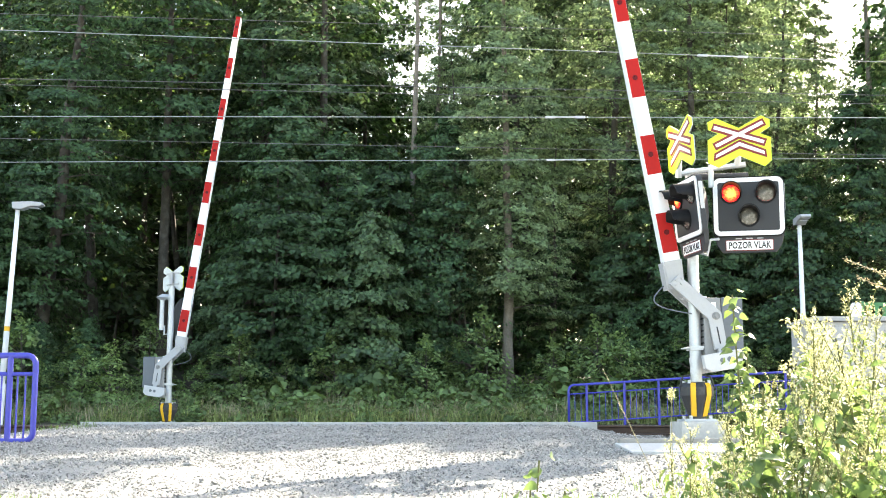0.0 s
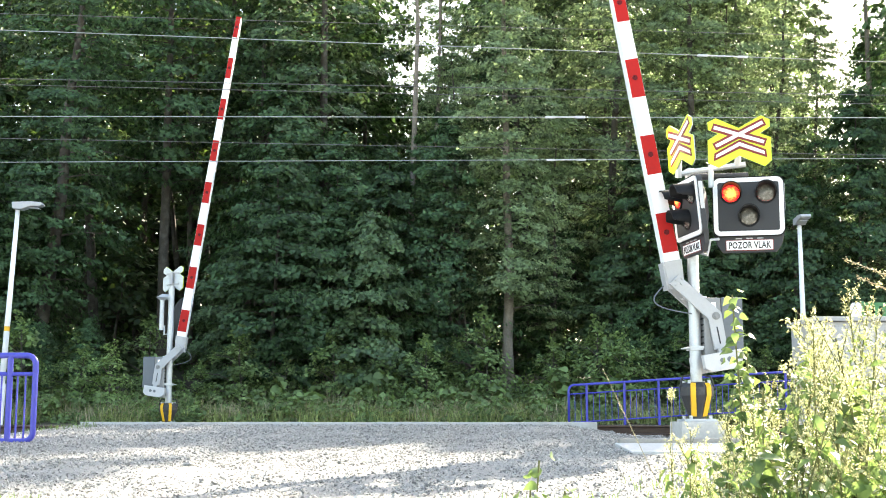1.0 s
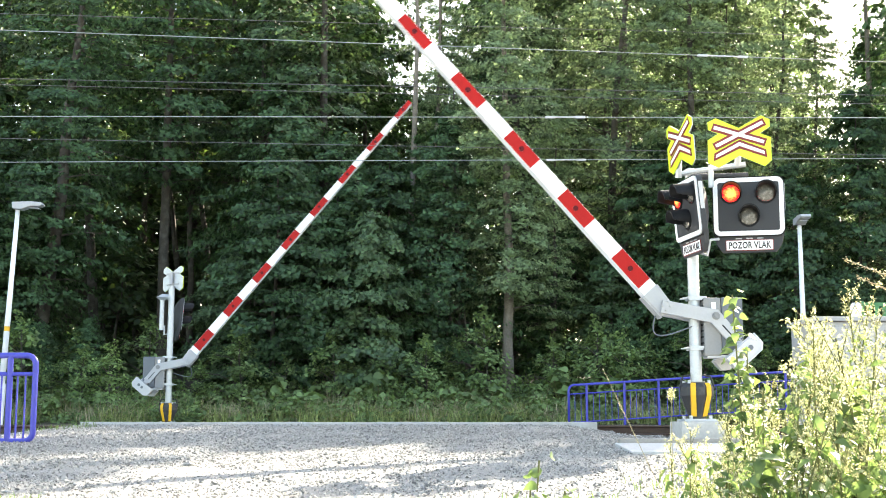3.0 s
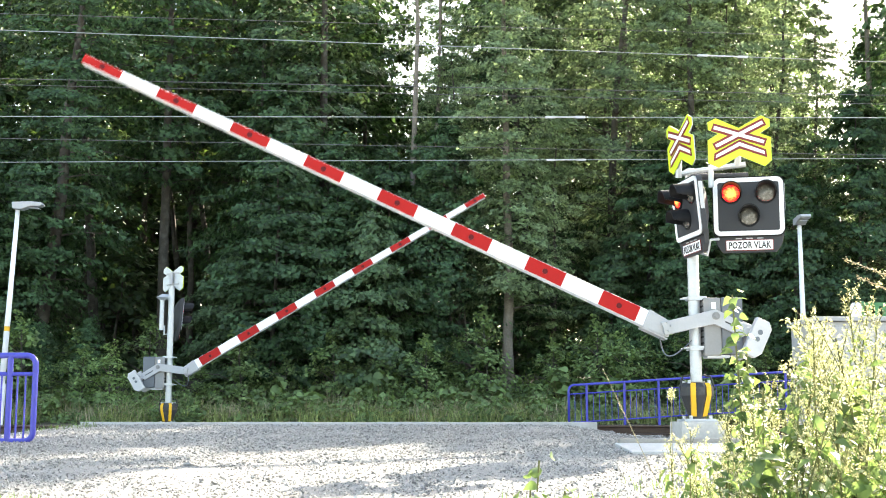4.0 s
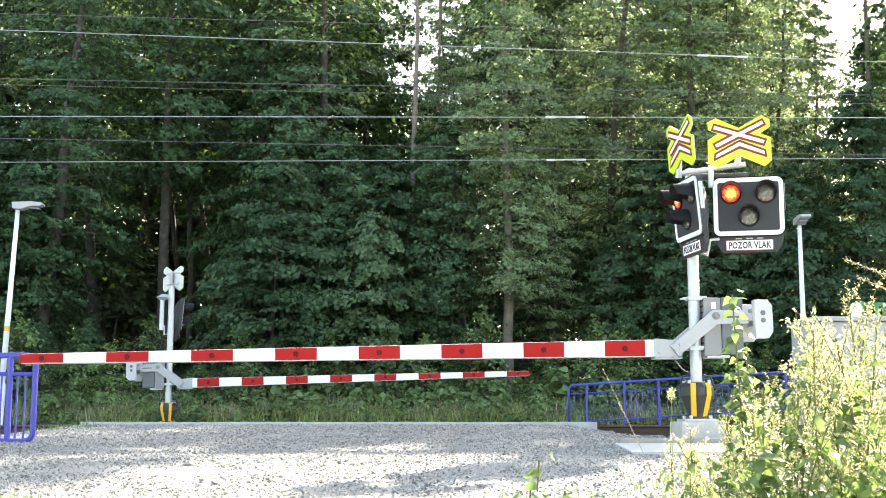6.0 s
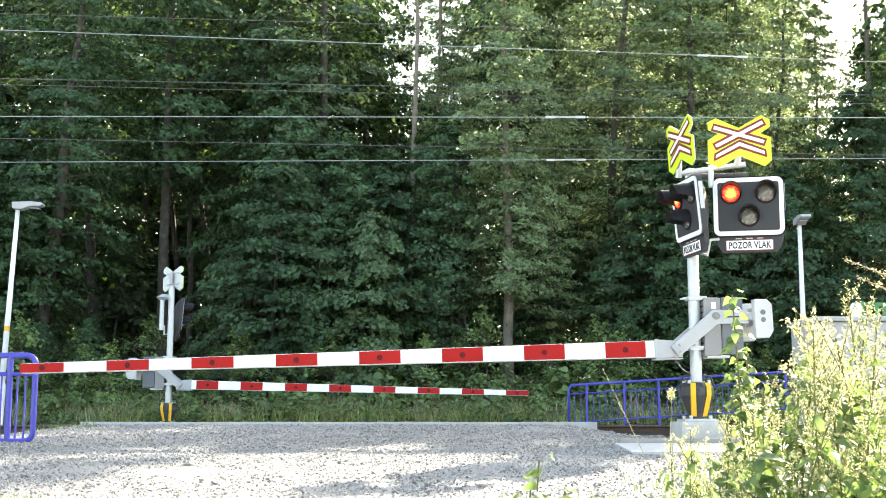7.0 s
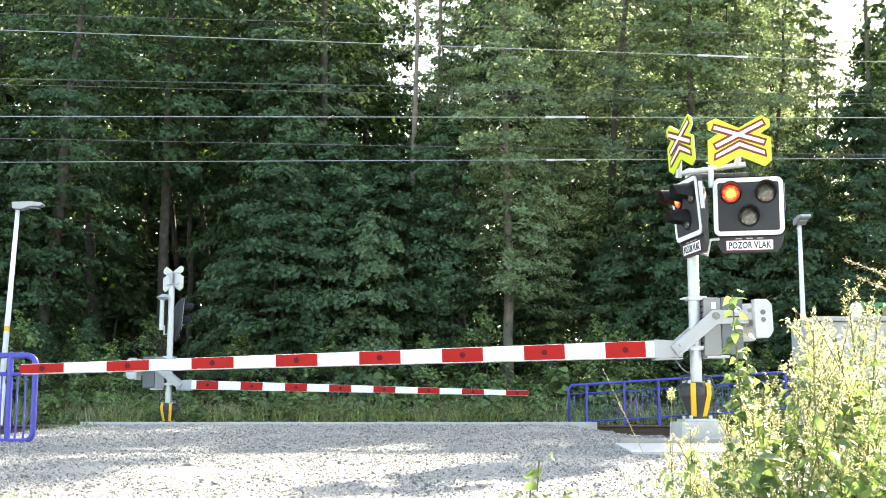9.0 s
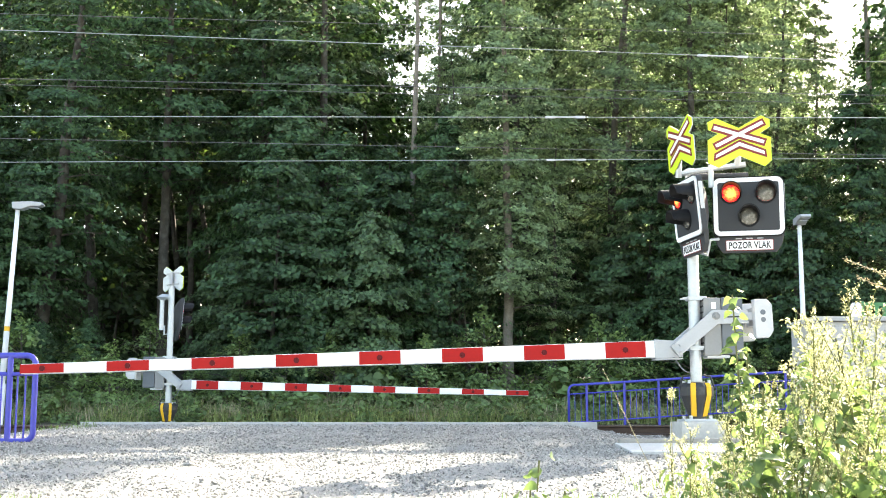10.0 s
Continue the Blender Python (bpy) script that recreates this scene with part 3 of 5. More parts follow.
        bmesh.ops.recalc_face_normals(hood, faces=hood.faces[:])
        part("hood", hood, "black", head, "black lamp hood", m=pose(x, 0, z))
        lens = bmesh.new()
        for r0, r1, y0, y1 in ((0.108, 0.108, 0.004, -0.004), (0.108, 0.085, -0.004, -0.014), (0.085, 0.0005, -0.014, -0.026)):
            add_tube(lens, (0, y0, 0), (0, y1, 0), r0, r1, n=28, caps=False)
        lamp = part("lamp", lens, "lens", head, "round clear signal lamp", m=pose(x, -0.012, z), smooth=True)
        if k < 2:
            # the lamp unit turns: its red glowing side faces out while lit
            back = bmesh.new()
            for r0, r1, y0, y1 in ((0.108, 0.085, 0.006, 0.014), (0.085, 0.0005, 0.014, 0.026)):
                add_tube(back, (0, y0, 0), (0, y1, 0), r0, r1, n=28, caps=False)
            me = bpy.data.meshes.new("lit_side")
            back.to_mesh(me)
            back.free()
            both = bmesh.new()
            both.from_mesh(lamp.data)
            nf = len(both.faces)
            both.from_mesh(me)
            both.faces.ensure_lookup_table()
            for f in both.faces[nf:]:
                f.material_index = 1
            lamp.data.materials.append(M["glow"])
            both.to_mesh(lamp.data)
            both.free()
            for p in lamp.data.polygons:
                p.use_smooth = True
            turning.append(lamp)
    return turning


def build_cross(barrier, m):
    """St Andrew's cross with a chevron on a fluorescent yellow plate, front towards -y."""
    plate = [(-0.40, 0.31), (-0.295, 0.36), (0.0, 0.215), (0.29, 0.37), (0.40, 0.31), (0.40, 0.215), (0.27, 0.13), (0.41, 0.07), (0.41, -0.24), (0.32, -0.315), (0.0, -0.16), (-0.27, -0.315), (-0.405, -0.245), (-0.405, 0.065), (-0.265, 0.145), (-0.40, 0.21)]
    sign = part("cross_sign", flat_shape([plate], 0.012), "fluo", barrier, "fluorescent yellow crossing sign with a red and white cross", m=m)
    for z in (-0.12, 0.17):
        part("rib", box(-0.25, 0.25, 0.026, 0.05, z - 0.018, z + 0.018, bevel=0.004), "alu", sign)
    part("clip", box(-0.05, 0.05, 0.05, 0.11, -0.14, 0.19, bevel=0.006), "alu", sign)
    part("backing", flat_shape([[(x * 0.992, z * 0.992) for x, z in plate]], 0.014), "galv", sign, m=pose(0, 0.0125, 0))

    def bar(a, b, w):
        a, b = Vector(a), Vector(b)
        d = (b - a).normalized()
        s = Vector((-d.y, d.x)) * w / 2
        return [(a + s)[:], (a - s)[:], (b - s)[:], (b + s)[:]]

    def grow(a, b, e):
        a, b = Vector(a), Vector(b)
        d = (b - a).normalized() * e
        return (a - d)[:], (b + d)[:]
    arms = [((-0.32, 0.235), (0.32, 0.01)), ((-0.30, -0.02), (0.31, 0.275))]
    for lift, e, w, material in ((-0.004, 0.026, 0.108, "sign_red"), (-0.0085, 0.0, 0.044, "border")):
        for k, (a, b) in enumerate(arms):
            part("bar", flat_shape([bar(*grow(a, b, e), w)], 0.004), material, sign, m=pose(0, lift - 0.0012 * k, 0))
        L, R, top = (-0.30 - e * 0.9, -0.16 - e * 0.45), (0.32 + e * 0.9, -0.135 - e * 0.4), (0.005, -0.005)
        h = w / 2 * 1.12
        part("chevron", flat_shape([[(L[0], L[1] + h * 0.9), (top[0], top[1] + h), (R[0], R[1] + h * 0.9), (R[0] + h * 0.2, R[1] - h * 0.9), (top[0], top[1] - h), (L[0] - h * 0.2, L[1] - h * 0.9)]], 0.004), material, sign, m=pose(0, lift - 0.0036, 0))
    return sign


NEAR_BASE, NEAR_TURN = (3.085, 15.283, -0.012), 183.42
FAR_BASE, FAR_TURN = (-6.185, 28.312, -0.013), 0.36
near = thing("level_crossing_barrier", pose(*NEAR_BASE, 0, 0, NEAR_TURN), "galvanised crossing barrier with warning lights and a red-white boom", "barrier", "crossing barriers")
far = thing("level_crossing_barrier", pose(*FAR_BASE, 0, 0, FAR_TURN), "crossing barrier across the tracks seen from behind", "barrier", "crossing barriers")
build_stand(near, 3.10)
build_stand(far, 3.10)
near_boom, far_boom = build_boom(near, 0.9907), build_boom(far, 0.9955)


def seat(base, turn, x, y, z, pitch, face):
    """A pose in the barrier's space for something at a world place, its front turned by face degrees."""
    w = pose(x, y, z) @ pose(0, 0, 0, 0, 0, face) @ pose(0, 0, 0, pitch, 0, 0)
    return pose(*base, 0, 0, turn).inverted() @ w


front_lamps = build_head(near, seat(NEAR_BASE, NEAR_TURN, 3.73, 15.02, 2.59, 2, -12) @ Matrix.Scale(0.975, 4))
side_lamps = build_head(near, seat(NEAR_BASE, NEAR_TURN, 2.96, 14.98, 2.54, 5, -80) @ Matrix.Scale(0.975, 4))
build_cross(near, seat(NEAR_BASE, NEAR_TURN, 3.62, 14.93, 3.35, 0, -12) @ Matrix.Scale(0.925, 4))
build_cross(near, seat(NEAR_BASE, NEAR_TURN, 2.905, 14.98, 3.32, 3, -77) @ Matrix.Scale(0.925, 4))
far_lamps = build_head(far, seat(FAR_BASE, FAR_TURN, -6.06, 28.85, 2.47, 4, 106))
build_cross(far, seat(FAR_BASE, FAR_TURN, -6.17, 28.42, 3.26, 0, 142) @ Matrix.Scale(0.85, 4))


def outrigger(barrier, base, turn, pts, r, name="outrigger", material="galv"):
    inv = pose(*base, 0, 0, turn).inverted()
    part(name, sweep([inv @ Vector(p) for p in pts], r, 10), material, barrier)


outrigger(near, NEAR_BASE, NEAR_TURN, [(2.95, 15.2, 3.03), (3.35, 15.1, 3.08), (3.72, 15.06, 3.12)], 0.035)
outrigger(near, NEAR_BASE, NEAR_TURN, [(3.62, 15.06, 3.1), (3.62, 15.0, 3.26)], 0.04)
outrigger(near, NEAR_BASE, NEAR_TURN, [(3.30, 15.1, 2.84), (3.30, 15.1, 3.12)], 0.033)
outrigger(near, NEAR_BASE, NEAR_TURN, [(2.92, 15.2, 2.98), (2.92, 15.15, 3.2)], 0.04)
outrigger(near, NEAR_BASE, NEAR_TURN, [(3.08, 15.25, 3.00), (3.78, 15.2, 3.005)], 0.042, "head_arm", "panel")
outrigger(near, NEAR_BASE, NEAR_TURN, [(3.09, 15.15, 2.06), (3.205, 15.0, 1.985), (3.245, 15.0, 2.17), (3.36, 15.05, 2.19)], 0.02, "cable_arm")
outrigger(far, FAR_BASE, FAR_TURN, [(-6.19, 28.30, 2.85), (-6.40, 28.26, 2.86)], 0.06)
outrigger(far, FAR_BASE, FAR_TURN, [(-6.38, 28.26, 2.10), (-6.38, 28.26, 2.78)], 0.05, "bell_tube")
outrigger(far, FAR_BASE, FAR_TURN, [(-6.38, 28.26, 2.78), (-6.38, 28.26, 2.84), (-6.38, 28.26, 2.90)], [0.07, 0.14, 0.05], "bell")
outrigger(far, FAR_BASE, FAR_TURN, [(-6.19, 28.30, 2.02), (-6.32, 28.28, 2.0), (-6.32, 28.28, 2.2)], 0.02, "cable_arm")

for x, y, d in ((NEAR_BASE[0], NEAR_BASE[1], 3.4), (FAR_BASE[0], FAR_BASE[1], 0)):
    z = NEAR_BASE[2] if d else FAR_BASE[2]
    tagged(part("concrete_footing", box(-0.27, 0.27, -0.3, 0.3, -0.6, 0.0, bevel=0.015), "concrete", m=pose(x, y, z, 0, 0, d)), "grey concrete footing block under the barrier", "footing", "barrier footings")


# ---- railings, lamps, cabinet, wires ----
def build_near_railing():
    rail = thing("railing", pose(-5.0, 15.35, 0), "blue painted tubular steel railing with rounded ends", "railing", "blue railings")
    zt, zb = 0.79, -0.30
    loop = [(-3.4, zt), (-0.10, zt)] + [(-0.10 + 0.11 * math.sin(a), zt - 0.11 + 0.11 * math.cos(a)) for a in (radians(k * 15) for k in range(1, 7))]
    loop += [(0.01, zb + 0.17)] + [(-0.10 + 0.11 * math.cos(a), zb + 0.16 - 0.11 * math.sin(a)) for a in (radians(k * 15) for k in range(1, 7))] + [(-3.4, zb + 0.05)]
    part("frame", sweep([(x, 0, z) for x, z in loop], 0.036, 12), "blue", rail, "blue bent tube frame", smooth=True)
    part("mid_rail", tube((-3.4, 0, zt - 0.225), (-0.0, 0, zt - 0.225), 0.024, n=12), "blue", rail)
    for x in (-0.30, -1.35, -2.4):
        part("post", tube((x, 0, zb - 0.25), (x, 0, zt), 0.036, n=14), "blue", rail)
    for k in range(30):
        x = -0.105 - 0.098 * k
        if min(abs(x - p) for p in (-0.30, -1.35, -2.4)) > 0.06:
            part("baluster", tube((x, 0, zb + 0.05), (x, 0, zt - 0.225), 0.012, n=8), "blue", rail)


def build_ramp_railing():
    y, slope, x0, x1 = 28.6, 0.062, 2.86, 9.4
    rail = thing("railing", pose(x0, y, 0), "blue steel railing rising along the platform ramp", "railing", "blue railings")

    def h(x, z):
        return z + slope * x
    zt, zb = 0.86, 0.02
    L = x1 - x0
    loop = [(0, -0.15), (0, zt - 0.10), (0.03, zt - 0.03), (0.10, h(0.1, zt))] + [(L, h(L, zt))]
    part("frame", sweep([(x, 0, z) for x, z in loop], 0.028, 10), "blue", rail, smooth=True)
    part("mid_rail", tube((0, 0, zt - 0.2), (L, 0, h(L, zt - 0.2)), 0.015, n=8), "blue", rail)
    part("low_rail", tube((0, 0, zb), (L, 0, h(L, zb)), 0.017, n=8), "blue", rail)
    posts = (0.41, 1.27, 2.05, 3.02, 3.98, 4.95, 5.9)
    for x in posts:
        part("post", tube((x, 0, -0.2), (x, 0, h(x, zt)), 0.030, n=10), "blue", rail)
    for k in range(54):
        x = 0.14 * (k + 1)
        if min(abs(x - p) for p in posts) > 0.06:
            part("baluster", tube((x, 0, h(x, zb)), (x, 0, h(x, zt - 0.2)), 0.008, n=6), "blue", rail)


def build_lamp(x, y, z, top, facing, lean):
    lamp = thing("street_lamp", pose(x, y, z, 0, lean, 0), "white platform lamp post with a flat grey head", "street lamp", "platform lamps")
    part("post", tube((0, 0, 0), (0, 0, top), 0.075, 0.05, n=16), "lamp_white", lamp, smooth=True)
    part("sleeve", tube((0, 0, 0), (0, 0, 0.95), 0.10, 0.095, n=16), "lamp_white", lamp)
    part("sticker", tube((0, 0, 2.15), (0, 0, 2.26), 0.066, n=16), "yellow", lamp, "small yellow label")
    side = [(-0.10, 0.02), (-0.12, 0.17), (0.30, 0.20), (0.56, 0.19), (0.60, 0.13), (0.54, 0.10), (0.32, 0.09), (0.10, 0.0)]
    part("head", prism(side, -0.13, 0.13, bevel=0.02), "alu", lamp, "flat grey lamp head", m=pose(0, 0, top, 0, 0, facing))
    part("diffuser", box(0.14, 0.5, -0.1, 0.1, 0.083, 0.089), "border", lamp, m=pose(0, 0, top, 0, 4, facing))


def build_cabinet():
    cab = thing("equipment_cabinet", pose(5.16, 17.3, -0.35), "large light grey metal equipment cabinet behind the weeds", "cabinet")
    part("body", box(0, 3.0, 0, 1.2, 0, 1.72, bevel=0.015), "cabinet", cab)
    part("roof", box(-0.05, 3.05, -0.06, 1.26, 1.725, 1.79, bevel=0.015), "cabinet", cab)
    for k in range(3):
        part("door", box(0.06 + k * 0.97, 0.97 + k * 0.97, -0.014, -0.002, 0.1, 1.66, bevel=0.006), "cabinet", cab)
    part("handle", box(0.86, 0.89, -0.04, -0.015, 0.85, 1.02, bevel=0.005), "panel", cab)
    post = thing("white_post", pose(6.50, 19.6, -0.3), "white rounded plastic post", "post")
    part("shaft", tube((0, 0, 0), (0, 0, 2.1), 0.09, n=16), "lamp_white", post)
    part("top", tube((0, 0, 2.1), (0, 0, 2.16), 0.09, 0.05, n=16), "lamp_white", post)
    fence = thing("green_fence", pose(7.85, 23.2, 0.0), "green slatted fence panel by the platform", "fence")
    part("frame", box(0, 2.4, -0.02, 0.02, 2.16, 2.22), "green", fence)
    part("frame", box(0, 2.4, -0.02, 0.02, 1.62, 1.68), "green", fence)
    part("post", box(-0.06, 0.0, -0.03, 0.03, -0.3, 2.24), "green", fence)
    part("post", box(2.4, 2.46, -0.03, 0.03, -0.3, 2.24), "green", fence)
    for k in range(17):
        part("slat", box(0.06 + k * 0.14, 0.14 + k * 0.14, -0.012, 0.012, 1.68, 2.16), "green", fence)


def build_line(y, label, wires):
    """Overhead line along one track. wires: name, offset in y, heights at x = -9 and 9, radius, material."""
    line = thing("overhead_line", pose(0, y, 0), label, "overhead wire", "overhead lines")
    height = {}
    for name, dy, z0, z1, r, material in wires:
        height[name] = (dy, z0, z1)
        part(name, sweep([(x, dy, z0 + (z1 - z0) * (x + 9) / 18) for x in range(-48, 49, 8)], r, 6), material, line)
    names = [w[0] for w in wires]
    for x in (-30, -20, 20, 30):
        for upper, lower in zip(names[1:], names):
            a, b = ((height[q][0], height[q][1] + (height[q][2] - height[q][1]) * (x + 9) / 18) for q in (lower, upper))
            part("dropper", tube((x, a[0], a[1]), (x, b[0], b[1]), 0.005, n=5), "old_wire", line)


def build_clamp(x, y, z, length, tilt):
    c = thing("wire_clamp", pose(x, y, z, 0, tilt, 0), "pale metal splice clamp on the contact wire", "wire clamp", "wire splices")
    part("sleeve", tube((-length / 2, 0, 0), (length / 2, 0, 0), 0.013, n=8), "weight", c)
    for s in (-1, 1):
        part("jaw", box(s * length * 0.42 - 0.09, s * length * 0.42 + 0.09, -0.02, 0.02, -0.022, 0.018, bevel=0.006), "weight", c)


build_near_railing()
build_ramp_railing()
build_lamp(-10.09, 28.6, -0.05, 4.97, 0, 2.4)
build_lamp(8.73, 30.2, 0.1, 4.71, -90, 0)
build_cabinet()
build_line(21.4, "bare copper contact and carrier wires over the near track", [("contact_wire", 0, 5.33, 5.30, 0.0072, "wire"), ("carrier_wire", 0, 6.945, 6.27, 0.0075, "wire"), ("thin_wire", 0.2, 7.30, 6.80, 0.005, "old_wire")])
build_line(25.06, "copper contact wire and dark carrier wires over the far track", [("contact_wire", 0, 5.29, 5.37, 0.0075, "wire"), ("feeder_wire", 0.05, 5.80, 5.45, 0.006, "old_wire"), ("carrier_wire", 0.0, 7.05, 6.70, 0.007, "old_wire"), ("thin_wire", 0.25, 6.99, 6.58, 0.006, "old_wire")])
build_clamp(2.15, 21.4, 5.315, 0.62, 0)
build_clamp(2.52, 25.06, 5.34, 0.74, -0.4)
build_clamp(4.95, 21.4, 6.423, 0.85, 2.1)


# ---- wood behind the tracks ----
def tree_mesh(rng, height, crown_from, radius, clumps, per, leaf, trunk_r=0.16, wide=0.7, flat=0.3, tiers=0.0):
    """Trunk, limbs, and the leaf places of a crown in flat drooping sprays."""
    bends = rng.normal(0, height * 0.008, (9, 2)).cumsum(0)
    bends -= bends[0]
    zs = np.linspace(-0.5, height * 0.97, 9)
    pts = [(bends[i, 0], bends[i, 1], zs[i]) for i in range(9)]
    rad = [trunk_r * (1.25 if i == 0 else 1) * (1 - 0.93 * i / 8) + 0.008 for i in range(9)]
    trunk, limbs = sweep(pts, rad, 10), bmesh.new()
    t = rng.random(clumps) ** 0.9
    z = crown_from + (height - crown_from) * t
    if tiers:
        z = z + tiers * 0.35 * np.sin(z * 6.283 / tiers)          # whorls of branches with gaps between
    shape = np.interp(t, [0, 0.15, 0.45, 0.8, 1], [0.55, 0.9, 1.0, 0.62, 0.12])
    ang = rng.random(clumps) * 6.283
    lobes = 1 + 0.3 * np.sin(ang * 3 + rng.random() * 6 + z * 0.9)
    r = radius * shape * lobes * (0.14 + 0.86 * rng.random(clumps) ** 0.6)
    c = np.stack([np.cos(ang) * r + np.interp(z, zs, bends[:, 0]), np.sin(ang) * r + np.interp(z, zs, bends[:, 1]), z - 0.10 * r], -1)
    out = np.stack([np.cos(ang), np.sin(ang), np.zeros(clumps)], -1)
    nrm = unit(out * (0.25 + 0.35 * rng.random((clumps, 1))) + np.array([0, 0, 1.0]) + rng.normal(0, 0.16, (clumps, 3)))
    for i in range(0, clumps, max(clumps // 18, 1)):
        zr = max(z[i] - 0.5 * r[i], crown_from * 0.6)
        p0 = Vector((np.interp(zr, zs, bends[:, 0]), np.interp(zr, zs, bends[:, 1]), zr))
        p1 = Vector(c[i])
        q = p0.lerp(p1, 0.5) + Vector((0, 0, 0.12 * r[i]))
        r0 = 0.25 * trunk_r * (1 - zr / height) + 0.012
        merge(limbs, sweep([p0, q, p1], [r0, r0 * 0.6, 0.006], 4))
    n = clumps * per
    ci = np.repeat(np.arange(clumps), per)
    e1 = unit(np.cross(nrm, rng.normal(size=(clumps, 3))))
    e2 = np.cross(nrm, e1)
    rad_c = wide * (0.6 + 0.7 * rng.random(clumps))
    a = rng.random(n) * 6.283
    q = np.sqrt(rng.random(n)) * rad_c[ci] * (0.75 + 0.35 * np.sin(a * 4 + ci))
    p = c[ci] + e1[ci] * (np.cos(a) * q)[:, None] + e2[ci] * (np.sin(a) * q)[:, None] + nrm[ci] * (rng.normal(0, 0.07, n) - flat * q * q)[:, None]
    ln = unit(nrm[ci] + out[ci] * 0.25 + rng.normal(0, 0.36, (n, 3)))
    return trunk, limbs, p, ln, leaf * (0.6 + 0.7 * rng.random(n))


def spray_tree(rng, height, crown_from, radius, sprays, per, leaf, trunk_r=0.16, straight=1.0, gap=0.6, outline=(0.6, 0.95, 1.0, 0.66, 0.14), rise=0.3):
    """Trunk, limbs, and leaves in flat fans that droop outwards in tiers, as on a maple in shade."""
    bends = rng.normal(0, height * 0.006 * straight, (9, 2)).cumsum(0)
    bends -= bends[0]
    zs = np.linspace(-0.5, height * 0.97, 9)
    rad = [trunk_r * (1.25 if i == 0 else 1) * (1 - 0.93 * i / 8) + 0.008 for i in range(9)]
    trunk, limbs = sweep([(bends[i, 0], bends[i, 1], zs[i]) for i in range(9)], rad, 10), bmesh.new()
    t = (np.arange(sprays) + rng.random(sprays)) / sprays
    z = crown_from + (height - crown_from) * t
    z = z + gap * 0.14 * np.sin(z * 6.283 / gap)
    ang = np.arange(sprays) * 2.4 + rng.normal(0, 0.5, sprays)
    ang = ang - 0.5 * np.cos(ang)                    # more growth towards the open side, -y
    out = np.stack([np.cos(ang), np.sin(ang), np.zeros(sprays)], -1)
    side = np.stack([-np.sin(ang), np.cos(ang), np.zeros(sprays)], -1)
    L = radius * np.interp(t, [0, 0.15, 0.45, 0.8, 1], outline) * (0.5 + 0.62 * rng.random(sprays))
    z0 = np.maximum(z - rise * L * 0.5, crown_from * 0.7)
    foot = np.stack([np.interp(z0, zs, bends[:, 0]), np.interp(z0, zs, bends[:, 1]), z0], -1)
    up = np.array([0, 0, 1.0])
    for i in range(0, sprays, 2):
        q0, q1 = Vector(foot[i]), Vector(foot[i] + out[i] * L[i] * 0.75 + up * L[i] * (rise * 0.75 - 0.17))
        r0 = 0.2 * trunk_r * (1 - z0[i] / height) + 0.008
        merge(limbs, sweep([q0, q0.lerp(q1, 0.5) + Vector((0, 0, 0.05 * L[i])), q1], [r0, r0 * 0.6, 0.004], 3))
    n = sprays * per
    ci = np.repeat(np.arange(sprays), per)
    sgn = np.where(rng.random(n) < 0.5, -1.0, 1.0)
    a = 0.12 + 0.9 * rng.random(n) ** 0.62
    half = 0.46 * np.sin(np.pi * np.clip(a, 0.10, 0.93)) * (0.62 + 0.38 * np.sin(a * 19 + ci * 1.7))
    w = sgn * half * rng.random(n) ** 0.75
    Lc = L[ci][:, None]
    drop = rise * a - 0.42 * a * a - 0.55 * w * w
    p = foot[ci] + (out[ci] * a[:, None] + side[ci] * w[:, None] + up * drop[:, None]) * Lc + rng.normal(0, 0.055, (n, 3))
    ln = unit(up * 0.8 + out[ci] * (0.3 + 0.5 * a)[:, None] + side[ci] * (0.8 * w)[:, None] + rng.normal(0, 0.40, (n, 3)))
    way = out[ci] * 0.75 + side[ci] * (sgn * 0.55 * rng.random(n))[:, None] - up * 0.5 + rng.normal(0, 0.45, (n, 3))
    return trunk, limbs, p, ln, leaf * (0.65 + 0.65 * rng.random(n)), way


def build_tree(name, label, group, bark, leafmat, rng, **k):
    if "sprays" in k:
        trunk, limbs, p, ln, size, way = spray_tree(rng, **k)
    else:
        (trunk, limbs, p, ln, size), way = tree_mesh(rng, **k), None
    tree = thing(name, pose(0, 0, -50), label, "tree", group)
    part("trunk", trunk, bark, tree, smooth=True)
    part("branchwork", limbs, "bark", tree)["kind"] = "stuff"
    crown = new("crown", leaf_mesh("crown", p, ln, size, leafmat, rng, 0.62 if way is None else 1.12, 0.25, way, way is not None))
    crown.parent, crown["kind"] = tree, "stuff"
    return tree


rng = np.random.default_rng(11)
EDGE, WOOD = "undergrowth at the wood's edge", "tall trees of the wood"
LOW = [build_tree("young_maple", "young maple with broad dark green leaves down to the ground", EDGE, "bark", lm, rng, height=h, crown_from=0.5, radius=r, sprays=c, per=135, leaf=0.116, trunk_r=0.07)
       for h, r, c, lm in ((6.5, 2.2, 100, "leaf"), (8.0, 2.4, 116, "leaf"), (4.6, 1.9, 80, "leaf_mid"))]
DARK = [build_tree("maple_tree", "tall leafy maple at the edge of the wood", WOOD, "bark", lm, rng, height=h, crown_from=cf, radius=r, sprays=c, per=130, leaf=0.132, trunk_r=0.17, gap=0.9)
        for h, cf, r, c, lm in ((16, 5.4, 2.9, 100, "leaf"), (18.5, 5.6, 2.9, 110, "leaf_mid"), (14, 3.0, 2.7, 100, "leaf"))]
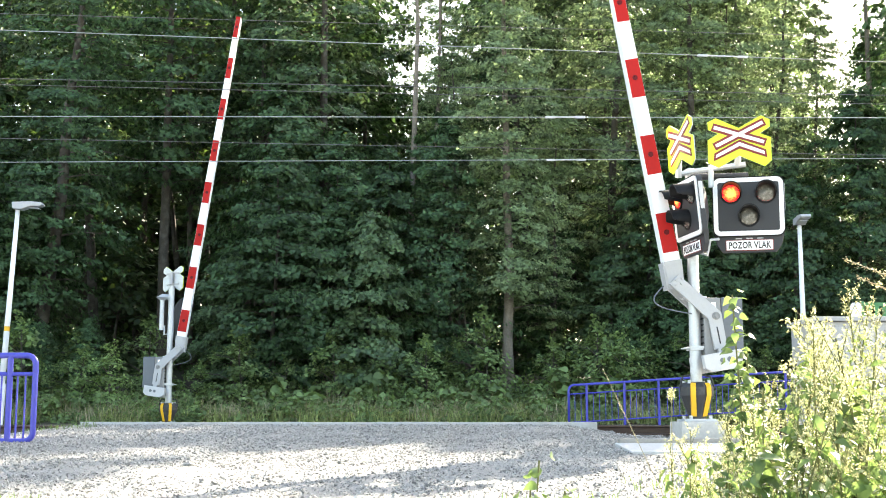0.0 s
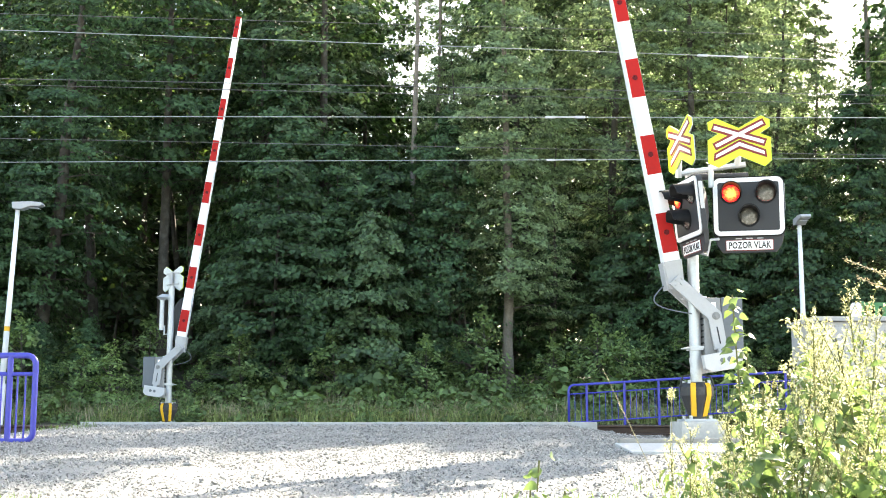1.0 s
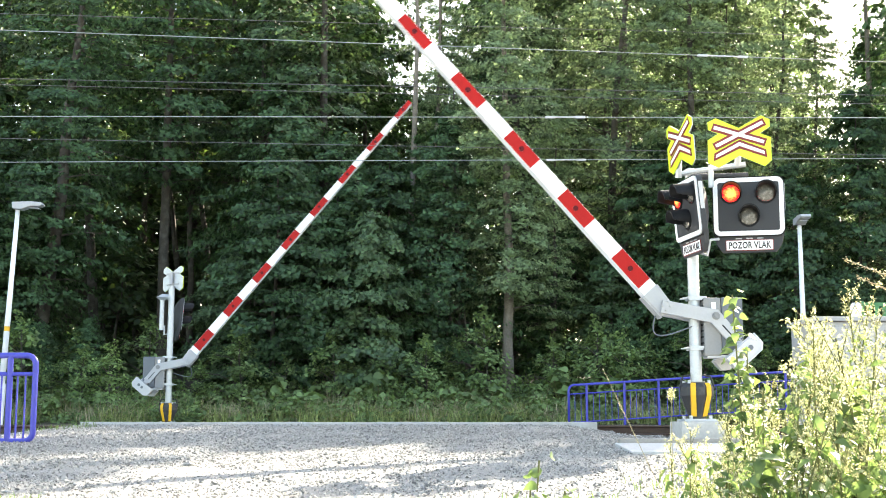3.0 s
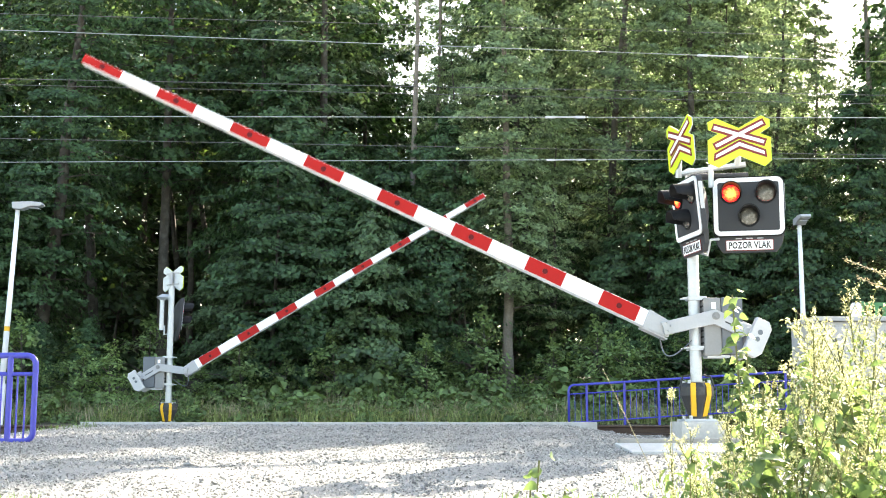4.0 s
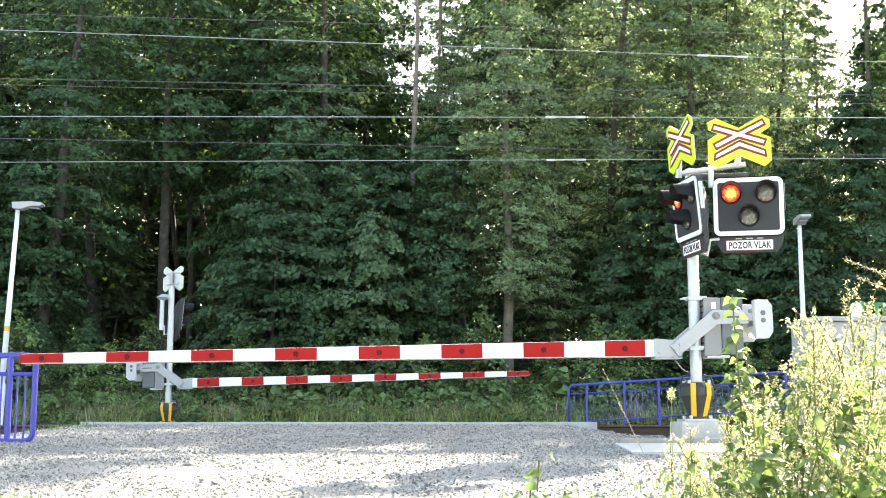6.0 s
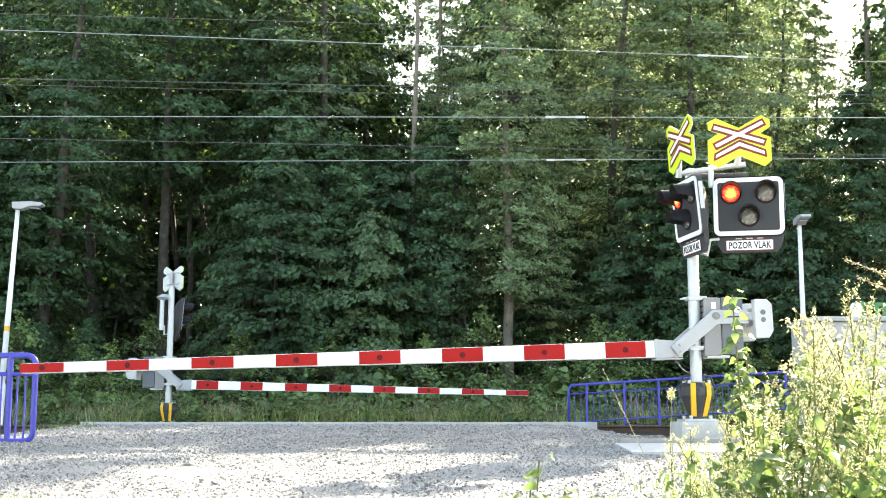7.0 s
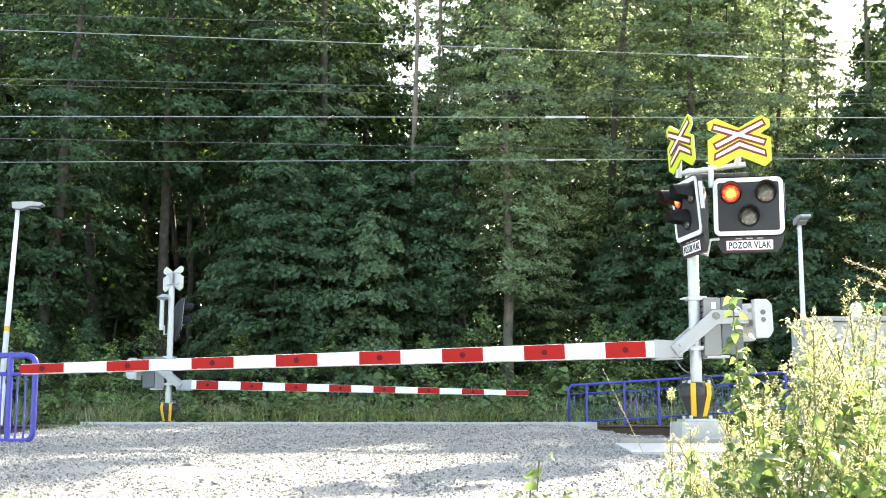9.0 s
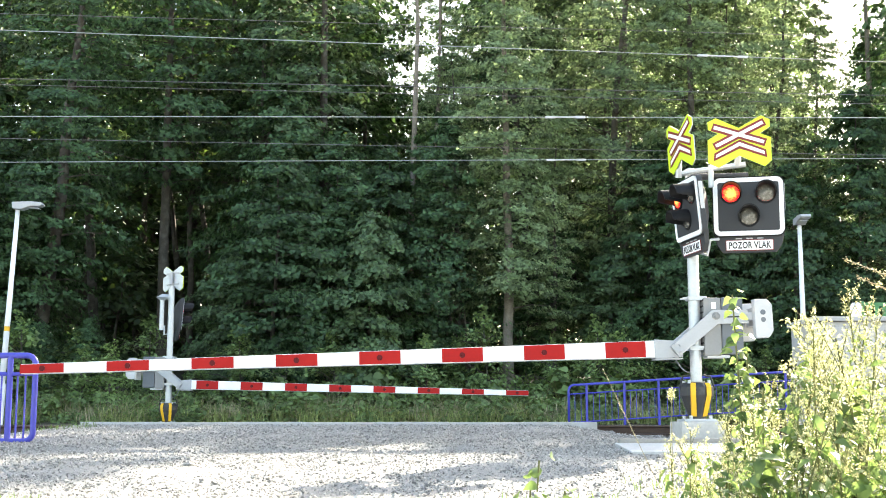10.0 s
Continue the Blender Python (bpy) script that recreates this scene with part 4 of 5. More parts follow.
LIGHT = [build_tree("lime_tree", "tall broadleaf tree lit from behind, light green brightened as if sunlit", WOOD, "bark", "leaf_light_sunlit", rng, height=h, crown_from=cf, radius=r, sprays=c, per=165, leaf=0.108, trunk_r=0.17, gap=0.8, rise=0.4)
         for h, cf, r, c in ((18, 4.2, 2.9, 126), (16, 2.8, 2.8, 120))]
BIG = build_tree("old_maple", "old maple with a thick bare lower trunk at the wood's edge", WOOD, "bark", "leaf", rng, height=17, crown_from=3.4, radius=2.8, sprays=120, per=125, leaf=0.13, trunk_r=0.23, gap=0.9)
SLIM = [build_tree("forest_tree", "slim dark tree deep in the wood with a high crown", WOOD, "bark", "needle", rng, height=h, crown_from=cf, radius=r, clumps=c, per=20, leaf=0.29, trunk_r=0.13, wide=0.75, tiers=1.3)
        for h, cf, r, c in ((20, 8.5, 2.2, 130), (18, 7.0, 2.4, 130))]
BARE = build_tree("forest_tree", "slim pale trunk with a thin high crown", WOOD, "pale_bark", "leaf_mid", rng, height=18, crown_from=12.8, radius=1.2, sprays=24, per=60, leaf=0.14, trunk_r=0.125, straight=0.8)
PINE = build_tree("pine_tree", "tall slim pine with a bare trunk and a high crown", WOOD, "pale_bark", "needle", rng, height=16.4, crown_from=12.8, radius=2.5, clumps=110, per=26, leaf=0.30, trunk_r=0.15, wide=0.7)
# added shade caster: its tuft is sized for one dark patch on the gravel
SHADE_TUFT = build_tree("pine_tree", "added unseen slim pine whose small top tuft shades a road patch", WOOD, "pale_bark", "needle", rng, height=16.0, crown_from=14.9, radius=1.15, clumps=34, per=22, leaf=0.28, trunk_r=0.10, wide=0.45)
PALE = build_tree("lime_tree", "light green tree with a pale bare lower trunk", WOOD, "pale_bark", "leaf_light_sunlit", rng, height=16, crown_from=2.6, radius=2.1, sprays=140, per=150, leaf=0.108, trunk_r=0.15, straight=0.5, gap=0.7, outline=(0.8, 0.85, 1.0, 0.66, 0.14))
SHRUB = build_tree("shrub", "low leafy shrub on the bank", EDGE, "bark", "verge_weed", rng, height=1.7, crown_from=0.15, radius=0.75, clumps=34, per=46, leaf=0.10, trunk_r=0.025, wide=0.26, tiers=0.4)
# coarse added maples: gap fillers in the wood, shade casters outside the view
SHADE = [build_tree("maple_tree", "added coarse-leaved maple that fills the wood and shades the road", WOOD, "bark", "leaf", rng, height=h, crown_from=2.5, radius=3.0, clumps=200, per=36, leaf=0.26, trunk_r=0.2, wide=0.8) for h in (16, 18.5)]
RANK = [build_tree("deep_wood_tree", "tall dense tree at the back of the wood", WOOD, "bark", "needle", rng, height=h, crown_from=2.0, radius=3.3, clumps=120, per=30, leaf=0.44, trunk_r=0.2, wide=1.1) for h in (19, 17)]
UNDER = build_tree("young_maple", "dark young maple deep in the wood", EDGE, "bark", "needle", rng, height=4.6, crown_from=0.2, radius=2.4, clumps=64, per=28, leaf=0.26, trunk_r=0.06, wide=0.8)
DEEP = [build_tree("deep_wood_tree", "dense dark tree far back in the wood", WOOD, "bark", "leaf_mid", rng, height=h, crown_from=0.3, radius=3.2, clumps=120, per=30, leaf=0.36, trunk_r=0.18, wide=1.0, tiers=1.6)
        for h in (11, 9)]


def plant(kinds, spots, rng, s0=0.85, s1=1.15, turn=130):
    for k, (x, y) in enumerate(spots):
        s = s0 + (s1 - s0) * rng.random()
        src = kinds[k % len(kinds)]
        ob = copy_thing(src, pose(x, y, float(ground_z(x, y)) - 0.05, rng.normal(0, 2), rng.normal(0, 2), turn * (rng.random() - 0.5)))
        ob.scale = (s, s, s * (0.92 + 0.16 * rng.random()))


def scatter(n, x0, x1, y0, y1, rng, gap):
    spots = []
    for _ in range(4000):
        x, y = x0 + (x1 - x0) * rng.random(), y0 + (y1 - y0) * rng.random()
        if all((x - a) ** 2 + (y - b) ** 2 > gap * gap for a, b in spots):
            spots.append((x, y))
            if len(spots) == n:
                break
    return spots


rng = np.random.default_rng(23)
plant(LOW, [(-12.6, 33.4), (-13.6, 36.2), (-12.3, 38.6), (-11.9, 34.6), (11.2, 38.2), (-5.7, 34.3), (-4.6, 33.4), (-3.2, 34.1), (-1.8, 33.2), (-1.5, 34.7), (-0.2, 34.9), (4.9, 35.4), (5.8, 36.4), (7.0, 34.6), (8.4, 35.2), (9.8, 34.2), (11.8, 34.8), (-2.9, 36.0), (3.1, 37.6), (-4.9, 36.2)], rng)
plant([LOW[0]], [(-10.4, 32.4), (-9.3, 32.9), (-11.6, 31.8), (4.9, 33.0)], rng, 0.32, 0.42)
plant([SHRUB], [(-11.4, 32.2), (-10.0, 31.0), (-9.0, 31.3), (-8.2, 30.9), (-9.6, 32.8), (-7.6, 32.6), (-6.2, 32.0), (-4.0, 31.9), (-2.7, 32.2), (-0.4, 31.8), (2.9, 32.4), (3.9, 32.0), (5.3, 32.4), (6.7, 32.0), (8.4, 32.3), (10.3, 32.0), (-10.6, 31.6), (-5.0, 31.4), (-1.5, 32.6), (1.2, 32.4), (4.6, 31.6), (7.5, 31.8), (0.3, 33.6), (3.1, 33.7)], rng, 0.6, 1.3)
copy_thing(BIG, pose(-11.2, 34.3, float(ground_z(-11.2, 34.3)) - 0.05, 0, 5, 40))
plant(DARK, [(-8.4, 37.6), (-3.6, 37.0), (-14.6, 37.0), (-5.8, 45), (-6.6, 41), (-5.4, 38.6), (2.4, 42.0), (-11.4, 40.5)], rng, 0.95, 1.1)
plant(SHADE, [(-13.4, 46), (-16.5, 42), (-18, 36), (-22, 38)], rng, 0.95, 1.1)
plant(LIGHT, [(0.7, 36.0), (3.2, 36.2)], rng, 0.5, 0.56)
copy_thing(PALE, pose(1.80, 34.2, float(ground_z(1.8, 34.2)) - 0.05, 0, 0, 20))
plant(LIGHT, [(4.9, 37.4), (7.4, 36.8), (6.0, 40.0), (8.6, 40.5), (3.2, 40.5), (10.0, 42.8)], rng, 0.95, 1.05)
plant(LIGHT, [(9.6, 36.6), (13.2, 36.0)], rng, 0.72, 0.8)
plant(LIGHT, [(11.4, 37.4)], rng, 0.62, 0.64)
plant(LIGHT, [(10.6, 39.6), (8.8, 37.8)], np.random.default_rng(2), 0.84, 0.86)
plant([SHADE[1]], [(11.2, 50.0), (7.0, 50.5)], np.random.default_rng(3), 0.85, 0.95)
# crowns added above the view to shade the road, sky between trunks stays open
plant([PINE], [(9.4, 38.4), (12.5, 37.2), (14.6, 37.6)], rng, 1.0, 1.03)
# stands outside the view, only its shadow reaches the gravel
plant([SHADE_TUFT], [(12.6, 30.6)], rng, 0.97, 0.98)
plant([DARK[2]], [(-2.3, 43.0)], rng, 0.95, 0.96)
plant(LIGHT, [(0.6, 40.4)], rng, 0.70, 0.71)
plant([PINE], [(-0.2, 48.0)], rng, 1.0, 1.02)
plant([DEEP[0]], [(-15.5, 53), (-13.2, 54.5), (-11.2, 53), (-9.0, 54), (-13.8, 61), (-12.2, 62)], rng, 0.95, 1.1)
# unseen row, added right of the view so its shade falls on the road
plant([SHADE[0]], [(15.0, 36), (17.1, 36.2), (19.2, 36.2), (21.4, 36.6), (23.4, 36)], rng, 0.98, 1.04)
plant([DARK[1]], [(4.6, 46.5), (8.4, 46)], rng, 0.95, 1.05)
plant([SHADE[1]], [(14.6, 41.5)], rng, 0.62, 0.64)
# second unseen row, added to shade the far part of the road
plant([SHADE[1]], [(17.4, 41.5), (20.2, 41), (23.2, 41.5), (26.2, 41)], rng, 0.95, 1.02)
for x, y, lean, girth in ((-1.14, 36.3, -0.4, 1.0), (-0.75, 39.8, 2.0, 0.8), (5.6, 39.4, -1.0, 1.2), (-6.0, 38.8, 1.2, 0.7)):
    copy_thing(BARE, pose(x, y, float(ground_z(x, y)) - 0.05, 0, lean, 60 * x)).scale = (girth, girth, 1.0)
plant(SLIM, [(-3.4, 44)] + [q for q in scatter(44, -22, 20, 41, 56, rng, 2.0) if abs(q[0] + 0.9) > 2.2 and not 12 < q[0] < 20 and (q[0] < 6 or q[1] > 49)], rng, 0.9, 1.15)
plant(DEEP, [(-27 + 2.9 * k + rng.normal(0, 0.5), 56 + 4 * (k % 2) + rng.normal(0, 0.6)) for k in range(20)], rng, 1.0, 1.3)
plant(RANK, [(-30 + 3.0 * k + rng.normal(0, 0.4), 63 + 3 * (k % 2)) for k in range(21) if k not in (9, 10, 17, 18)] + [(15.4, 58), (5.6, 58), (9.2, 59), (12.3, 58)], rng, 0.95, 1.15)
plant([RANK[0]], [(-1.6, 61)], rng, 0.70, 0.72)
plant([DEEP[0]], [(-1.5, 52), (0.6, 53)], rng, 1.0, 1.08)
plant([SHADE[0]], [(-4.3, 42.0), (-3.0, 50.0)], rng, 1.0, 1.05)
plant([UNDER], [(-19 + 2.4 * k + rng.normal(0, 0.4), 43 + 3.5 * (k % 3)) for k in range(17)] + [(-12.8, 50), (-11.2, 52.5), (-11.4, 46.5), (-13.6, 51.5), (-12.9, 47.5), (-10.4, 48.5), (-2.2, 45.5), (1.2, 46)], rng, 0.9, 1.2)
for src in [UNDER, BARE, PALE, PINE, SHADE_TUFT] + RANK + SHADE + [SHRUB] + LOW + DARK + LIGHT + SLIM + DEEP + [BIG]:
    for o in (*src.children_recursive, src):
        bpy.data.objects.remove(o)


# ---- verge: tall grass and large-leaved weeds ----
def blades(name, p, height, material, rng, width=0.012, lean=0.35):
    n = len(p)
    a = rng.random(n) * 6.283
    d = np.stack([np.cos(a), np.sin(a), np.zeros(n)], -1)
    s = np.stack([-np.sin(a), np.cos(a), np.zeros(n)], -1) * width
    up = np.array([0, 0, 1.0])
    h = height[:, None]
    k = (lean * (0.3 + rng.random(n)))[:, None]
    v = np.stack([p - s, p + s, p + up * h * 0.6 + d * h * k * 0.35 + s * 0.8, p + up * h * 0.6 + d * h * k * 0.35 - s * 0.8, p + up * h * (1 - 0.25 * k) + d * h * k], 1).reshape(-1, 3)
    f = []
    for i in range(n):
        b = 5 * i
        f += [(b, b + 1, b + 2, b + 3), (b + 3, b + 2, b + 4)]
    me = bpy.data.meshes.new(name)
    me.from_pydata(v.tolist(), [], f)
    me.materials.append(M[material])
    return new(name, me)


rng = np.random.default_rng(5)


def tufts(n, per, y0, y1, spread):
    """Foot points of grass in tufts of uneven size."""
    x, y = rng.random(n) * 30 - 15, y0 + (y1 - y0) * rng.random(n)
    keep = np.array([noise.noise((a * 0.6, b * 0.6, 1)) > -0.2 for a, b in zip(x, y)])
    x, y = x[keep], y[keep]
    size = np.repeat(0.45 + 0.75 * rng.random(len(x)) ** 1.5, per)
    x, y = np.repeat(x, per) + rng.normal(0, spread, len(x) * per), np.repeat(y, per) + rng.normal(0, spread, len(y) * per)
    return np.stack([x, y, ground_z(x, y) - 0.02], -1), size * (0.55 + 0.5 * rng.random(len(x)))


p, h = tufts(2000, 15, 28.9, 33.0, 0.12)
tagged(blades("verge_grass", p, h * 0.5, "grass", rng, 0.012, 1.0), "tall green grass on the verge before the wood", "grass", kind="stuff")
p, h = tufts(1000, 14, 29.2, 32.4, 0.14)
tagged(blades("dry_grass", p, h * 0.72, "dry", rng, 0.007, 0.8), "dry straw-coloured grass on the verge", "grass", kind="stuff")


def low_weeds(n, per):
    """Knee-high leafy weeds covering the bank in uneven clumps."""
    x, y = rng.random(n) * 29 - 14.5, 29.1 + 4.4 * rng.random(n) ** 1.2
    h = 0.12 + 0.6 * rng.random(n) ** 2
    ci = np.repeat(np.arange(n), per)
    q = rng.normal(0, 0.13, (n * per, 2))
    px, py = x[ci] + q[:, 0], y[ci] + q[:, 1]
    pz = ground_z(px, py) + h[ci] * rng.random(n * per) ** 0.6
    nrm = unit(np.stack([q[:, 0] * 3, q[:, 1] * 3 - 0.25, np.ones(n * per)], -1) + rng.normal(0, 0.3, (n * per, 3)))
    size = np.repeat(0.06 + 0.09 * rng.random(n), per) * (0.7 + 0.6 * rng.random(n * per))
    return leaf_mesh("low_weeds", np.stack([px, py, pz], -1), nrm, size, "verge_weed", rng, 0.6)


tagged(new("low_weeds", low_weeds(1300, 40)), "knee-high leafy green weeds on the bank", "weeds", kind="stuff")


def roadside(n, x0, x1, y0, y1):
    x, y = x0 + (x1 - x0) * rng.random(n), y0 + (y1 - y0) * rng.random(n)
    return np.stack([x, y, ground_z(x, y) - 0.01], -1)


p = np.concatenate([roadside(420, 0.4, 1.35, 8.2, 9.3), roadside(160, -3.5, -2.9, 8.6, 9.4), roadside(260, -6.4, -5.2, 18.0, 19.4), roadside(200, 1.5, 2.6, 9.2, 10.6)])
tagged(blades("roadside_grass", p, 0.04 + 0.09 * rng.random(len(p)), "weed", rng, 0.004, 0.8), "short sunlit grass growing through the gravel", "grass", kind="stuff")


def build_burdock(x, y, s):
    b = thing("broadleaf_weed", pose(x, y, float(ground_z(x, y)), 0, 0, rng.random() * 360), "large-leaved green weed on the verge", "weed", "verge weeds")
    n = 40
    a, r, h = rng.random(n) * 6.283, rng.random(n) * 0.45 * s, (0.15 + 0.75 * rng.random(n)) * s
    p = np.stack([np.cos(a) * r, np.sin(a) * r, h], -1)
    nrm = unit(np.stack([np.cos(a) * 0.8, np.sin(a) * 0.8, np.ones(n) * 0.8], -1))
    lv = new("foliage", broad_leaf_mesh("foliage", p, nrm, (0.18 + 0.16 * rng.random(n)) * min(1.0, s), "verge_weed", rng, 0.85))
    lv.parent = b
    st = bmesh.new()
    for k in range(0, n, 2):
        add_tube(st, (0, 0, 0), tuple(p[k]), 0.008, 0.004, n=5)
    part("stem", st, "stem", b)


for x, y, s in ((-1.6, 31.2, 1.1), (0.1, 31.0, 0.8), (1.35, 31.2, 0.9), (1.0, 31.6, 0.8), (3.0, 31.6, 1.1), (2.3, 30.4, 0.5), (-4.2, 31.5, 0.9), (4.4, 31.4, 1.0)):
    build_burdock(x, y, s)
for _ in range(60):
    build_burdock(rng.random() * 24 - 12, 30.2 + 3.2 * rng.random(), 0.3 + 0.45 * rng.random())


# ---- foreground weeds by the camera ----
def build_weed(height, rng, spikes, leaves, leaf):
    w = thing("tall_weed", pose(0, 0, -60), "sunlit tall weed with pale yellow-green flower spikes", "weed", "weeds by the roadside")
    top = np.array([rng.normal(0, 0.06), rng.normal(0, 0.06), height])
    bend = rng.normal(0, 0.05, 2)

    def at(t):
        return np.array([top[0] * t + bend[0] * math.sin(3.14 * t), top[1] * t + bend[1] * math.sin(3.14 * t), height * t])
    st = sweep([tuple(at(t)) for t in np.linspace(0, 1, 8)], [0.006 * (1 - 0.8 * t) + 0.0015 for t in np.linspace(0, 1, 8)], 6)
    fp, fn = [], []
    lp, ln = [], []
    for k in range(spikes):
        t0 = 0.42 + 0.58 * (k + 0.5) / spikes
        a = k * 2.4 + rng.random()
        L = (0.26 * (1.15 - t0) + 0.06) * (0.7 + 0.6 * rng.random())
        b0 = at(min(t0, 0.98))
        d = np.array([0.75 * math.cos(a), 0.75 * math.sin(a), 1.0 + 0.6 * rng.random()])
        d = d / np.linalg.norm(d)
        add_tube(st, tuple(b0), tuple(b0 + d * L), 0.0022, 0.001, n=4)
        m = int(34 * L / 0.2) + 6
        knots = rng.random(5 + int(L * 30)) ** 0.8             # florets sit in small knots along the spike
        tt = rng.choice(knots, m) + rng.normal(0, 0.012, m)
        fp.append(b0 + d * L * tt[:, None] + rng.normal(0, 0.0065, (m, 3)))
        fn.append(unit(rng.normal(size=(m, 3)) + np.array([0, 0, 0.6])))
    m = 76
    tt = 0.8 + 0.22 * rng.random(m)
    fp.append(np.array([at(t) for t in tt]) + rng.normal(0, 0.008, (m, 3)))
    fn.append(unit(rng.normal(size=(m, 3)) + np.array([0, 0, 0.6])))
    for k in range(leaves):
        t = 0.08 + 0.80 * rng.random() ** 1.35
        a = k * 2.4 + rng.random()
        lp.append(at(t) + np.array([math.cos(a), math.sin(a), 0.3]) * 0.02)
        ln.append(unit(np.array([math.cos(a) * 0.6, math.sin(a) * 0.6, 0.8]) + rng.normal(0, 0.3, 3)))
    part("stem", st, "stem", w)["kind"] = "stuff"
    fp, fn = np.concatenate(fp), np.concatenate(fn)
    f = new("inflorescence", leaf_mesh("inflorescence", fp, fn, 0.008 + 0.012 * rng.random(len(fp)), "flower", rng, 0.5))
    f.parent, f["kind"] = w, "stuff"
    f["label"] = "pale yellow-green flower spikes"
    lv = new("foliage", broad_leaf_mesh("foliage", np.array(lp), np.array(ln), leaf * (0.6 + 0.8 * rng.random(len(lp))) * (1.25 - 0.6 * np.array(lp)[:, 2] / height), "weed", rng, 0.44, 0.45))
    lv.parent, lv["kind"] = w, "stuff"
    return w


rng = np.random.default_rng(31)
WEEDS = [build_weed(h, rng, s, l, f) for h, s, l, f in ((1.25, 22, 44, 0.105), (1.05, 15, 50, 0.12), (0.85, 11, 44, 0.115), (1.4, 24, 42, 0.10))]


def weed_row():
    for k in range(62):
        y = 4.3 + 3.0 * rng.random()
        u = 0.178 + 0.222 * rng.random() ** 0.8            # sideways place against distance
        x = u * y
        tall = np.interp(u, [0.17, 0.22, 0.25, 0.28, 0.32, 0.35, 0.4], [0.58, 0.74, 0.84, 1.06, 1.36, 1.15, 1.0])
        kind = k % 4
        h0 = (1.25, 1.05, 0.85, 1.4)[kind]
        s = tall / h0 * (0.8 + 0.3 * rng.random()) * (y / 5.4) ** 0.25
        ob = copy_thing(WEEDS[kind], pose(x, y, float(ground_z(x, y)) - 0.02, rng.normal(0, 5), rng.normal(0, 5), rng.random() * 360))
        ob.scale = (s, s, s)


weed_row()
for src in WEEDS:
    for o in (*src.children_recursive, src):
        bpy.data.objects.remove(o)


def build_stalk(points, r, material, label, head, spread=0.0025, grain=0.015):
    """A grass stem through the points; the last share of it, head, carries the ear."""
    pts = [Vector(q) - Vector(points[0]) for q in points]
    s = thing("grass_stalk", pose(*points[0]), label, "grass stalk")
    part("stem", sweep([tuple(q) for q in pts], [r * (1 - 0.6 * k / (len(pts) - 1)) for k in range(len(pts))], 6), "dry", s)
    n = 200
    t = (1 - head * rng.random(n) ** 0.8) * (len(pts) - 1)
    p = np.stack([np.interp(t, range(len(pts)), [q[c] for q in pts]) for c in range(3)], -1) + rng.normal(0, spread, (n, 3))
    d = np.array((pts[-1] - pts[-2]).normalized())
    e = new("ear", leaf_mesh("ear", p, unit(rng.normal(size=(n, 3)) + d * 0.2), np.full(n, grain), material, rng, 0.35, 0, np.repeat(d[None], n, 0) + rng.normal(0, 0.5, (n, 3))))
    e.parent, e["kind"] = s, "stuff"


build_stalk([(1.25, 6.0, -0.86), (1.0, 6.0, -0.31), (0.764, 6.0, 0.20)], 0.0025, "dry", "dry leaning grass stalk with a seed ear", 0.35, 0.0012, 0.007)
build_stalk([(1.09, 6.0, -0.86), (1.085, 6.0, -0.4), (1.09, 6.0, 0.10)], 0.004, "flower", "upright weed stalk with a pale flower head", 0.05, 0.009, 0.009)
build_stalk([(2.3, 5.0, -0.8), (2.12, 5.0, 0.2), (1.95, 5.0, 0.43), (1.774, 5.0, 0.532), (1.613, 5.0, 0.596)], 0.003, "dry", "arching pale grass stalk with a loose ear", 0.5, 0.005, 0.012)
build_stalk([(2.35, 5.1, -0.8), (2.18, 5.1, 0.15), (2.0, 5.1, 0.36), (1.85, 5.1, 0.47), (1.70, 5.1, 0.535)], 0.003, "dry", "arching pale grass stalk with a loose ear", 0.45, 0.005, 0.012)


def build_sprout(x, y, s, n, size=0.065, lean=0.05):
    b = thing("leafy_sprout", pose(x, y, float(ground_z(x, y))), "small green sprout with broad leaves in the gravel", "weed", "sprouts")
    t = np.linspace(0.42, 1, n)
    a = np.arange(n) * 2.4
    p = np.stack([0.03 * np.cos(a) + lean * t, 0.03 * np.sin(a), s * t], -1) + rng.normal(0, 0.015, (n, 3))
    nrm = unit(np.stack([np.cos(a) * 0.7, np.sin(a) * 0.7 - 0.3, np.full(n, 0.8)], -1) + rng.normal(0, 0.35, (n, 3)))
    lv = new("foliage", broad_leaf_mesh("foliage", p, nrm, np.full(n, size) * (0.8 + 0.5 * rng.random(n)), "weed", rng, 0.7, 0.3))
    lv.parent = b
    part("stem", sweep([(0, 0, 0), (lean * 0.6, 0, s * 0.6), (lean, 0, s)], 0.004, 5), "stem", b)


